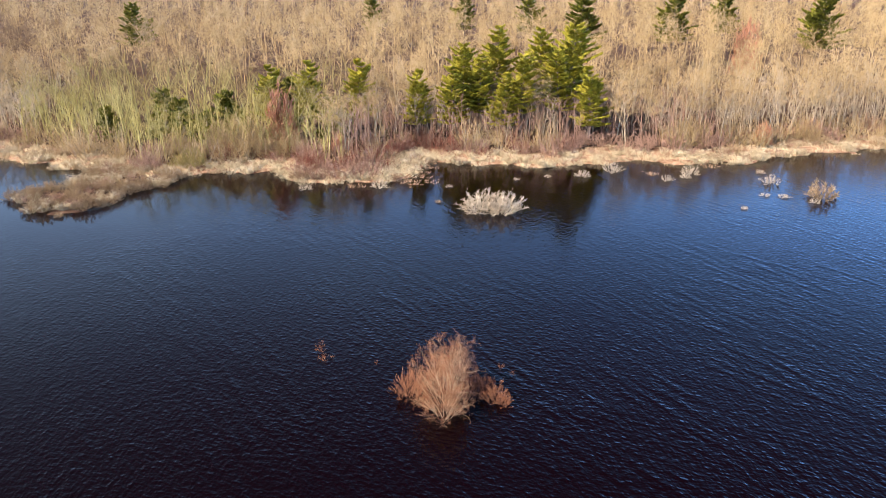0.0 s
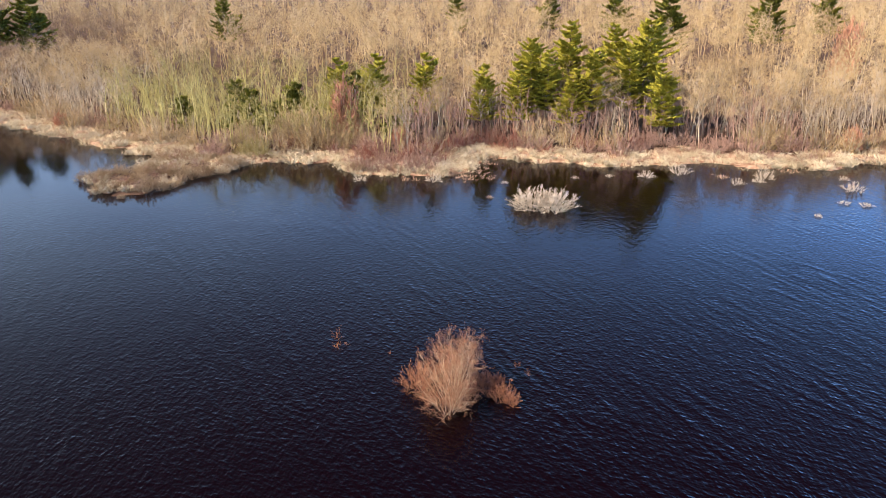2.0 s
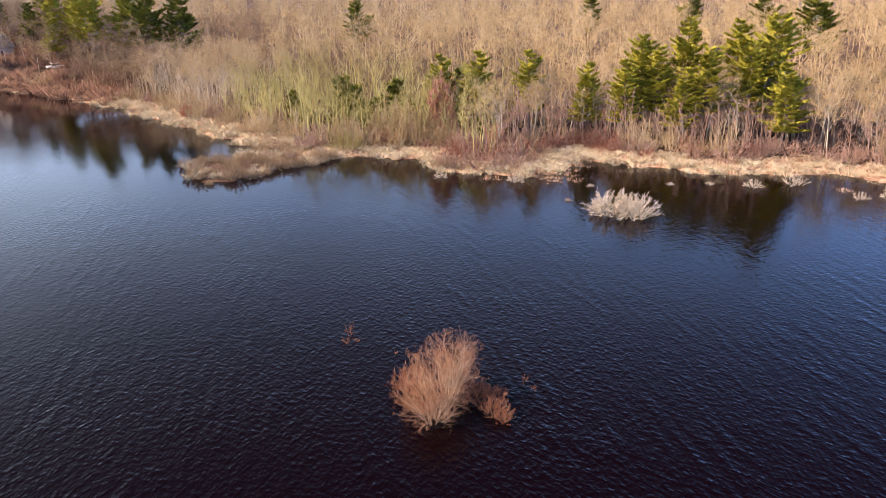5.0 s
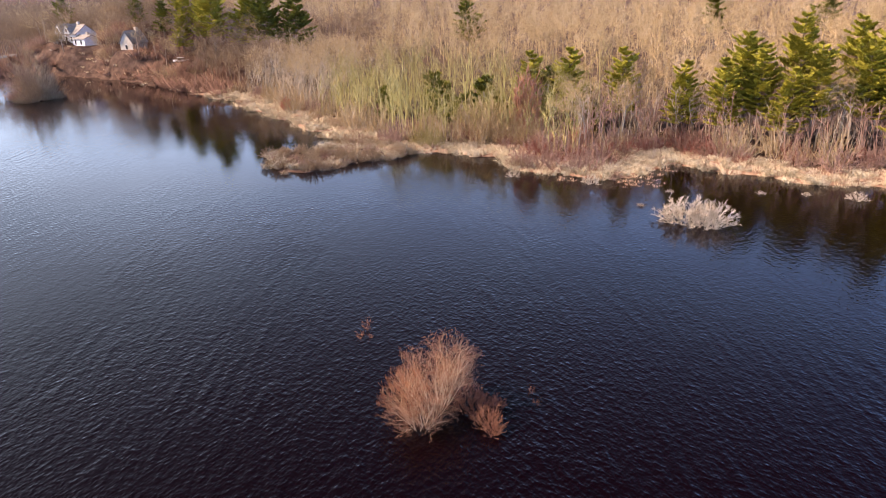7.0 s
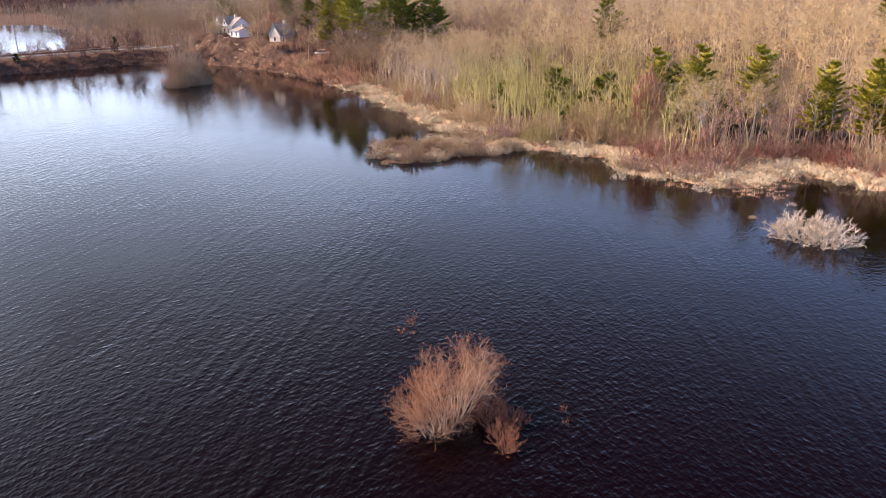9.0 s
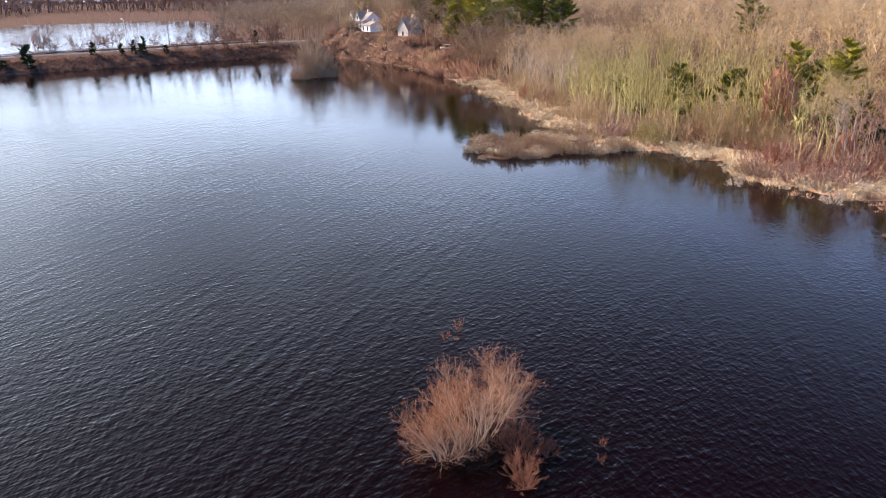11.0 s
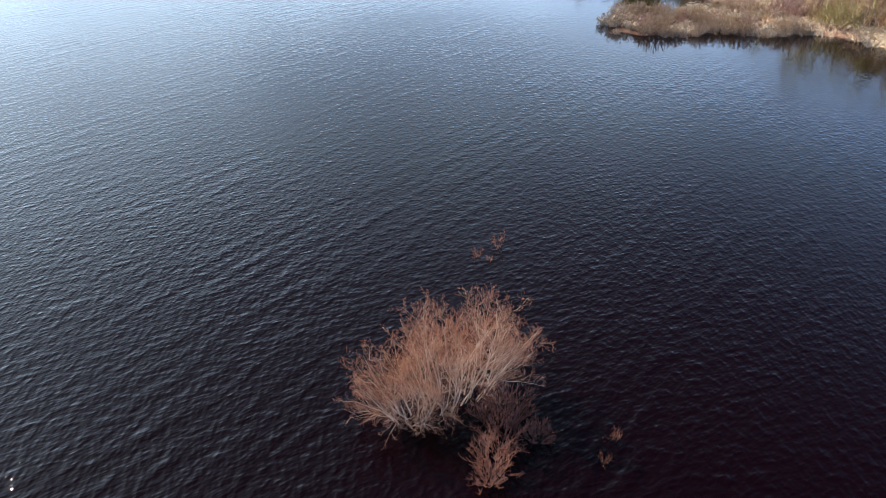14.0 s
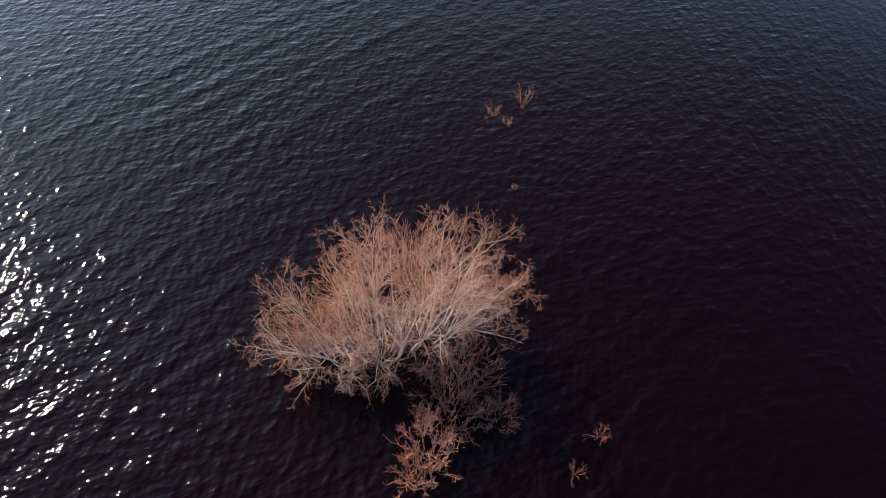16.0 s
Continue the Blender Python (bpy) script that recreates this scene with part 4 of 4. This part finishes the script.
# shrubs east of the tree take the twigs with its shade painted in
for x, y, s, tall in [
    (-2.3, 48.4, 1.9, 1.0), (1.7, 48.8, 1.6, 0.95), (2.7, 48.3, 1.45, 1.0), (3.75, 47.45, 1.3, 1.0), (4.35, 46.95, 0.9, 0.9), (3.2, 49.4, 0.9, 0.9), (-0.9, 50.9, 0.7, 1.0),
    (-2.2, 51.2, 0.35, 1.0), (4.4, 51.9, 0.45, 1.0), (5.2, 50.9, 0.4, 1.0), (-9.8, 54.6, 0.62, 1.4), (-9.4, 53.2, 0.55, 0.9), (-8.7, 53.6, 0.35, 0.8), (-5.2, 52.7, 0.25, 1.0),
]:
    shrub("water_shrub", x, y, "shaded_alder" if s > 0.5 and 1.5 < x < 3.5 else "alder" if s > 0.65 else "tuft", s, "reddish leafless shrub standing in deep water" if s > 1 else "small reddish twiggy shrub barely above the water", "shrubs in the pond", tall)


# ---- islet in front of the causeway ----
for dx, dy, h in [(0, 0, 7.6), (-2.8, 1.4, 6.6), (2.6, -1.0, 6.8), (1.2, 2.2, 6.0), (-0.8, -2.2, 5.6), (-4.0, 3.0, 4.6), (4.2, -2.6, 4.6)]:
    shrub("islet_willow", ISLAND[0] + dx, ISLAND[1] + dy, rng.choice(["islet", "willow_b", "islet"]), h * rng.uniform(0.85, 1.15), "bushy rounded leafless willow on a small islet", "islet willows", 1.35)
for x, y in spread(-168, -142, 110, 134, 2.2, rng):
    d = float(land([(x, y)])[0])
    if -1.0 < d < 2.2 and (x - ISLAND[0]) ** 2 + (y - ISLAND[1]) ** 2 < 140:
        shrub("islet_shrub", x, y, rng.choice(["red_b", "swamp", "swamp_b"]), rng.uniform(1.3, 2.3), "rusty brown leafless shrub on the islet's edge", "islet shrubs", 1.0)


# ---- causeway ----
def plain(name, dark, light, scale=2.0, rough=0.7, spec=0.3, metal=0.0):
    mat, tree, bsdf = shader(name, rough, spec)
    bsdf.inputs["Metallic"].default_value = metal
    tree.links.new(ramp(tree, noise_tex(tree, scale, 5.0), [(0.35, dark), (0.65, light)]), bsdf.inputs["Base Color"])
    bump(tree, bsdf, noise_tex(tree, scale * 12, 3.0), 0.25, 0.01)
    return mat


ASPHALT = plain("worn_asphalt", (0.10, 0.095, 0.09), (0.16, 0.15, 0.14), 0.6, 0.85)
STEEL = plain("galvanised_steel", (0.52, 0.52, 0.50), (0.68, 0.67, 0.64), 1.5, 0.5, 0.4, 0.0)
TIMBER = plain("grey_timber", (0.16, 0.13, 0.10), (0.28, 0.23, 0.18), 3.0, 0.85)
WHITE = plain("white_clapboard", (0.72, 0.71, 0.68), (0.82, 0.81, 0.78), 1.2, 0.6)
ROOF = plain("weathered_shingles", (0.20, 0.18, 0.16), (0.33, 0.30, 0.27), 1.0, 0.85)
STONE = plain("tan_stucco", (0.42, 0.37, 0.30), (0.58, 0.52, 0.43), 0.8, 0.85)
PANE = plain("dark_pane", (0.02, 0.025, 0.03), (0.05, 0.055, 0.06), 1.0, 0.12, 0.6)
PAINT = plain("white_car_paint", (0.75, 0.75, 0.74), (0.82, 0.82, 0.81), 1.0, 0.3, 0.5)
RUBBER = plain("tyre_rubber", (0.02, 0.02, 0.02), (0.04, 0.04, 0.04), 6.0, 0.8)

ROAD_Y0, ROAD_Y1 = -240.0, 176.0
ys = np.arange(ROAD_Y0, ROAD_Y1, 4.0)
rv, rt = [], []
for k, y in enumerate(ys):
    z = max(height_at(-245.5, y), height_at(-236.5, y)) + 0.05
    for x, dz in ((-245.8, -0.4), (-245.6, 0.0), (-236.4, 0.0), (-236.2, -0.4)):
        rv.append((x, y, z + dz))
    if k:
        for j in range(3):
            a, b = 4 * (k - 1) + j, 4 * k + j
            rt += [(a, a + 1, b + 1), (a, b + 1, b)]
tagged(new("road", build_mesh("road", rv, rt, [ASPHALT])), "grey asphalt road along the causeway", "road", kind="structure")

post_bm = bmesh.new()
box(post_bm, -0.09, 0.09, -0.09, 0.09, -0.5, 0.72, 0.015)
post_mesh = bpy.data.meshes.new("post")
post_bm.to_mesh(post_mesh)
post_bm.free()
post_mesh.materials.append(TIMBER)
for x, label in ((-235.2, "galvanised guard rail beside the causeway road, waterside"), (-247.0, "galvanised guard rail beside the causeway road, far side")):
    rail = thing("guard_rail", x, 40, height_at(x, 40), label, "guard rail", "guard rails")
    bm = bmesh.new()
    profile = [(0.0, 0.40), (0.07, 0.46), (0.07, 0.52), (0.0, 0.57), (0.07, 0.62), (0.07, 0.68), (0.0, 0.74)]
    loops = []
    for yy in np.arange(-120, 121, 6.0):
        z = height_at(x, 40 + yy) - height_at(x, 40)
        loops.append([bm.verts.new((0.1 + a, yy, b + z)) for a, b in profile])
    for l0, l1 in zip(loops, loops[1:]):
        for j in range(len(profile) - 1):
            bm.faces.new((l0[j], l0[j + 1], l1[j + 1], l1[j]))
    bmesh.ops.solidify(bm, geom=bm.faces[:], thickness=0.02)
    bm_part("beam", bm, STEEL, rail, "galvanised steel beam")
    for yy in np.arange(-118, 119, 4.0):
        p = new("post", post_mesh)
        p.parent = rail
        p.matrix_basis = pose(0, float(yy), height_at(x, 40 + yy) - height_at(x, 40))

# street lamp
lamp = thing("street_lamp", -234.2, 97.6, height_at(-234.2, 97.6), "tall grey street lamp beside the causeway road", "street lamp")
mesh_part("pole", tubes([(0, 0, -0.4, 0, 0, 9.2, 0.13, 0.08), (0, 0, 9.2, -0.5, 0, 9.9, 0.07, 0.06), (-0.5, 0, 9.9, -1.8, 0, 10.1, 0.06, 0.05)], 8, False), STEEL, lamp)
bm = bmesh.new()
box(bm, -2.7, -1.7, -0.2, 0.2, 10.0, 10.22, 0.06)
bm_part("lamp_head", bm, PAINT, lamp, "pale lamp head")

# utility poles and their wires
pole_tops = []
for y in (40.0, 78.0, 116.0, 150.0):
    x = -249.3
    z = height_at(x, y)
    pole = thing("utility_pole", x, y, z, "weathered wooden utility pole beside the causeway", "utility pole", "utility poles")
    mesh_part("shaft", tubes([(0, 0, -0.6, 0, 0, 9.0, 0.15, 0.11)], 8, False), TIMBER, pole)
    bm = bmesh.new()
    box(bm, -1.1, 1.1, -0.06, 0.06, 8.3, 8.45, 0.01)
    bm_part("crossarm", bm, TIMBER, pole)
    pole_tops.append((x, y, z + 8.45))
for dx in (-0.9, 0.9):
    segs = []
    for (x0, y0, z0), (x1, y1, z1) in zip(pole_tops, pole_tops[1:]):
        pts = [(x0 + dx, y0 + (y1 - y0) * k / 8, z0 + (z1 - z0) * k / 8 - 0.8 * 4 * (k / 8) * (1 - k / 8)) for k in range(9)]
        segs += [(*a, *b, 0.025, 0.025) for a, b in zip(pts, pts[1:])]
    tagged(new("overhead_wire", build_mesh("overhead_wire", *tubes(segs, 3, False), [TIMBER])), "dark overhead wire slung between utility poles", "wire", "overhead wires")

# junipers on the bank
w, li, ne = pine_geo(260, 5.0, 1.9, 0.02)
jun_wood, jun_leaf = build_mesh("trunk", *stack([w, li]), [BARK]), build_mesh("crown", *ne, [JUNIPER])
for x, y, h, wide in [(-228.0, 67.4, 6.2, 1.05), (-232.5, 86.6, 3.4, 0.6), (-231.0, 94.8, 3.3, 0.5), (-231.5, 98.6, 3.8, 0.5), (-231.0, 100.6, 3.0, 0.6), (-232.0, 102.0, 4.4, 0.5), (-230.5, 108.5, 2.2, 0.6), (-229, 61, 2.0, 0.8), (-233, 141, 4.5, 0.6)]:
    t = thing("juniper", x, y, height_at(x, y), "dark green juniper on the causeway bank", "juniper", "junipers")
    t.matrix_basis = t.matrix_basis @ pose(0, 0, 0, 0, 0, rng.uniform(0, 360)) @ Matrix.Diagonal((wide, wide, h / 5.0, 1))
    new("trunk", jun_wood).parent = t
    new("crown", jun_leaf).parent = t

# bare and rusty-leaved trees along the causeway
for x, y, h, rusty in [(-251, 74.5, 9.0, 1), (-250, 78.5, 7.0, 0), (-250.5, 86, 6.5, 0), (-249.5, 92.5, 6.0, 1), (-250, 97, 7.0, 1), (-251, 53, 8.0, 1), (-250, 49, 7.0, 1), (-251, 58, 7.0, 0), (-250.5, 44, 7.5, 0),
                       (-231, 112, 5.5, 0), (-230, 119, 6.5, 0), (-231, 124, 6.0, 0), (-230, 129, 7.0, 0), (-231, 134, 6.5, 0), (-231, 139, 7.5, 0), (-230, 145, 8.0, 0), (-233, 148, 9.0, 0),
                       (-251, 104, 5.0, 0), (-250, 111, 5.5, 0), (-251, 122, 5.5, 0), (-250, 131, 6.5, 0), (-251, 138, 7.0, 0), (-251, 36, 7.0, 1), (-250, 28, 7.0, 0)]:
    t = thing("causeway_tree", x, y, height_at(x, y), "small tree with rust-brown dead leaves beside the road" if rusty else "small leafless tree beside the causeway road", "tree", "causeway trees")
    f = h / 1.15
    t.matrix_basis = t.matrix_basis @ pose(0, 0, 0, 0, 0, rng.uniform(0, 360)) @ Matrix.Diagonal((f, f, f, 1))
    wood_mesh, twig_mesh = shrub_meshes["broad_rust" if rusty else "broad"]
    new("trunk", wood_mesh).parent = t
    new("crown", twig_mesh).parent = t

# brush of the bank
bank_protos = [clump_geo(330 + k, 30, 1.05, 0.45) for k in range(5)]
rows = []
for x, y in spread(-235, -224, 0, 152, 1.35, rng):
    d = float(land([(x, y)])[0])
    if -0.3 < d < 7:
        f = rng.uniform(0.7, 1.5)
        rows.append((rng.randrange(4), x, y, height_at(x, y), f, f, rng.uniform(0, 6.3)))
for x, y in spread(-258, -248, 0, 146, 2.4, rng):
    f = rng.uniform(0.7, 1.8)
    rows.append((rng.randrange(4), x, y, max(0.0, height_at(x, y)), f, f, rng.uniform(0, 6.3)))
tagged(new("bank_brush", build_mesh("bank_brush", *scatter(bank_protos, rows), [TWIG_BANK])), "dark reddish brush covering the causeway bank", "brush", kind="stuff")


# ---- houses on the rise ----
def wedge(bm, x0, x1, y0, y1, z0, z1, over=0.0):
    """A gabled roof body: ridge along x."""
    ym = (y0 + y1) / 2
    vs = [bm.verts.new(c) for c in ((x0, y0, z0), (x1, y0, z0), (x1, y1, z0), (x0, y1, z0), (x0, ym, z1), (x1, ym, z1))]
    for f in ((0, 1, 5, 4), (2, 3, 4, 5), (0, 4, 3), (1, 2, 5), (0, 3, 2, 1)):
        bm.faces.new([vs[i] for i in f])


def roof_slabs(bm, x0, x1, y0, y1, z0, z1, thick=0.18, over=0.35):
    ym = (y0 + y1) / 2
    slope = (z1 - z0) / (ym - y0)
    for sgn, ye in ((-1, y0 - over), (1, y1 + over)):
        ze = z0 - over * slope
        pts = [(x0 - over, ye, ze), (x1 + over, ye, ze), (x1 + over, ym, z1), (x0 - over, ym, z1)]
        lo = [bm.verts.new((a, b, c + 0.01)) for a, b, c in pts]
        hi = [bm.verts.new((a, b, c + thick)) for a, b, c in pts]
        bm.faces.new(lo)
        bm.faces.new(hi[::-1])
        for k in range(4):
            bm.faces.new((lo[k], hi[k], hi[(k + 1) % 4], lo[(k + 1) % 4]))


def window(parent, x, y, z, w, h, facing):
    """A window on a wall that faces -y (facing 0) or -x (facing 1)."""
    bm = bmesh.new()
    fr, dp = 0.09, 0.06
    for x0, x1, z0, z1 in ((-w / 2 - fr, w / 2 + fr, h / 2, h / 2 + fr), (-w / 2 - fr, w / 2 + fr, -h / 2 - fr, -h / 2), (-w / 2 - fr, -w / 2, -h / 2, h / 2), (w / 2, w / 2 + fr, -h / 2, h / 2)):
        box(bm, x0, x1, -dp, 0.0, z0, z1)
    win = bm_part("window", bm, WHITE, parent)
    win.matrix_basis = pose(x, y, z, 0, 0, -90 if facing else 0)
    bm = bmesh.new()
    box(bm, -w / 2, w / 2, -0.03, 0.0, -h / 2, h / 2)
    bm_part("pane", bm, PANE, win, "dark glass")


def house(name, x, y, turn, label, length, depth, wall_h, ridge, wall_mat, dormers=0):
    """Front wall faces its own -y, ridge along x."""
    z = min(height_at(x + a, y + b) for a in (-4, 4) for b in (-4, 4))
    h = thing(name, x, y, z - 0.2, label, "house", turn=turn)
    bm = bmesh.new()
    box(bm, -length / 2, length / 2, -depth / 2, depth / 2, 0, wall_h)
    wedge(bm, -length / 2, length / 2, -depth / 2, depth / 2, wall_h + 0.003, wall_h + ridge)
    bm_part("wall", bm, wall_mat, h)
    bm = bmesh.new()
    roof_slabs(bm, -length / 2, length / 2, -depth / 2, depth / 2, wall_h + 0.02, wall_h + ridge + 0.02)
    roof = bm_part("roof", bm, ROOF, h, "weathered grey shingled roof")
    bm = bmesh.new()
    box(bm, length * 0.2, length * 0.2 + 0.8, -0.4, 0.4, wall_h, wall_h + ridge + 1.0, 0.03)
    bm_part("chimney", bm, STONE, roof, "stone chimney")
    for k in range(int(length // 3)):
        window(h, -length / 2 + 1.5 + 3 * k, -depth / 2 - 0.003, wall_h * 0.55, 0.9, 1.3, 0)
    window(h, -length / 2 - 0.003, 0, wall_h * 0.6, 0.9, 1.3, 1)
    for k in range(dormers):
        cx = -length / 2 + (k + 0.7) * length / (dormers + 0.6)
        bm = bmesh.new()
        box(bm, -1.6, 1.6, -depth / 2 - 0.25, 0, wall_h - 0.1, wall_h + 0.9)
        d0 = bm_part("dormer", bm, WHITE, h, "white gabled dormer")
        d0.matrix_basis = pose(cx, 0, 0)
        bm = bmesh.new()
        vs = [bm.verts.new(c) for c in ((-1.6, -depth / 2 - 0.25, wall_h + 0.905), (1.6, -depth / 2 - 0.25, wall_h + 0.905), (0, -depth / 2 - 0.25, wall_h + 2.9), (-1.6, 0, wall_h + 0.905), (1.6, 0, wall_h + 0.905), (0, 0, wall_h + 2.9))]
        for f in ((0, 1, 2), (0, 3, 4, 1), (5, 4, 3)):
            bm.faces.new([vs[i] for i in f])
        bm_part("gable", bm, WHITE, d0)
        bm = bmesh.new()
        for sg in (-1, 1):
            lo = [bm.verts.new(c) for c in ((sg * 1.85, -depth / 2 - 0.45, wall_h + 0.62), (sg * 1.85, 0.3, wall_h + 0.62), (0, 0.3, wall_h + 2.93), (0, -depth / 2 - 0.45, wall_h + 2.93))]
            hi = [bm.verts.new(v.co + Vector((0, 0, 0.15))) for v in lo]
            bm.faces.new(lo)
            bm.faces.new(hi[::-1])
            for q in range(4):
                bm.faces.new((lo[q], hi[q], hi[(q + 1) % 4], lo[(q + 1) % 4]))
        bm_part("dormer_roof", bm, ROOF, d0, "weathered grey shingles")
        window(d0, 0, -depth / 2 - 0.253, wall_h + 1.1, 0.8, 1.0, 0)
    return h


house("white_house", -203, 168, -6, "white clapboard house with gabled dormers on a wooded rise", 13.0, 7.0, 3.0, 2.6, WHITE, 2)
house("garage", -194, 165.0, -6, "low white garage below a house", 6.5, 4.5, 2.3, 1.0, WHITE)
house("cottage", -170, 163.5, 97, "small tan stuccoed cottage with a steep grey roof", 5.8, 4.6, 3.4, 3.0, STONE)

# parked car under the pines
cz = height_at(-150, 162.5)
car = thing("parked_car", -150, 162.5, cz, "white car parked on the grass under pines", "car", turn=58)
bm = bmesh.new()
box(bm, -2.1, 2.1, -0.85, 0.85, 0.35, 0.85, 0.12)
bm_part("body", bm, PAINT, car)
bm = bmesh.new()
box(bm, -1.2, 1.1, -0.72, 0.72, 0.84, 1.42, 0.22)
bm_part("cabin", bm, PANE, car, "dark glazed cabin")
bm = bmesh.new()
box(bm, -0.95, 0.8, -0.62, 0.62, 1.4, 1.47, 0.03)
bm_part("roof_panel", bm, PAINT, car)
for wx in (-1.35, 1.35):
    for wy in (-0.75, 0.75):
        bm = bmesh.new()
        bmesh.ops.create_cone(bm, cap_ends=True, segments=14, radius1=0.33, radius2=0.33, depth=0.22, matrix=Matrix.Translation((wx, wy, 0.33)) @ Matrix.Rotation(math.pi / 2, 4, "X"))
        bm_part("wheel", bm, RUBBER, car, "black tyre")

rows = []
for x, y in spread(-222, -112, 130, 186, 2.3, rng):
    d = float(land([(x, y)])[0])
    if 0.2 < d < (30 if x < -128 else 14) and not any((x - a) ** 2 + (y - b) ** 2 < (r - 1.5) ** 2 for a, b, r in YARD):
        f = rng.uniform(1.2, 3.2)
        rows.append((rng.randrange(4), x, y, height_at(x, y), f, f, rng.uniform(0, 6.3)))
tagged(new("shore_brush", build_mesh("shore_brush", *scatter(bank_protos, rows), [TWIG_BANK])), "tangled reddish-brown brush along the western shore", "brush", kind="stuff")

for k in range(110):
    x, y = rng.uniform(-216, -138), rng.uniform(150, 176)
    d = float(land([(x, y)])[0])
    if 2.0 < d < 24 and not any((x - a) ** 2 + (y - b) ** 2 < 20 for a, b, r in YARD):
        shrub("yard_shrub", x, y, rng.choice(["willow", "willow_b", "grey"]), rng.uniform(2.2, 4.2), "leafless shrub below the houses on the rise", "yard shrubs", 1.0)

# bare trees in front of the houses
for k, (x, y, f) in enumerate([(-196, 158.5, 0.9), (-188, 158, 0.8), (-199, 162, 0.95), (-178, 159, 0.85), (-182, 163, 0.9), (-173.5, 158.5, 0.7), (-164, 160, 0.85), (-158, 161, 0.9),
                               (-207, 160.5, 1.0), (-213, 163, 1.0), (-152, 159, 0.8), (-209, 170, 1.0), (-191, 172, 1.05), (-146, 158, 0.85)]):
    if float(land([(x, y)])[0]) < 1.5:
        continue
    trunk_mesh, crown_mesh = tree_meshes[0, k % 7]
    t = thing("bare_tree", x, y, height_at(x, y), "leafless grey-brown tree partly hiding the houses", "tree", "trees by the houses")
    t.matrix_basis = t.matrix_basis @ pose(0, 0, 0, 0, 0, rng.uniform(0, 360)) @ Matrix.Diagonal((f, f, f, 1))
    new("trunk", trunk_mesh).parent = t
    new("crown", crown_mesh).parent = t
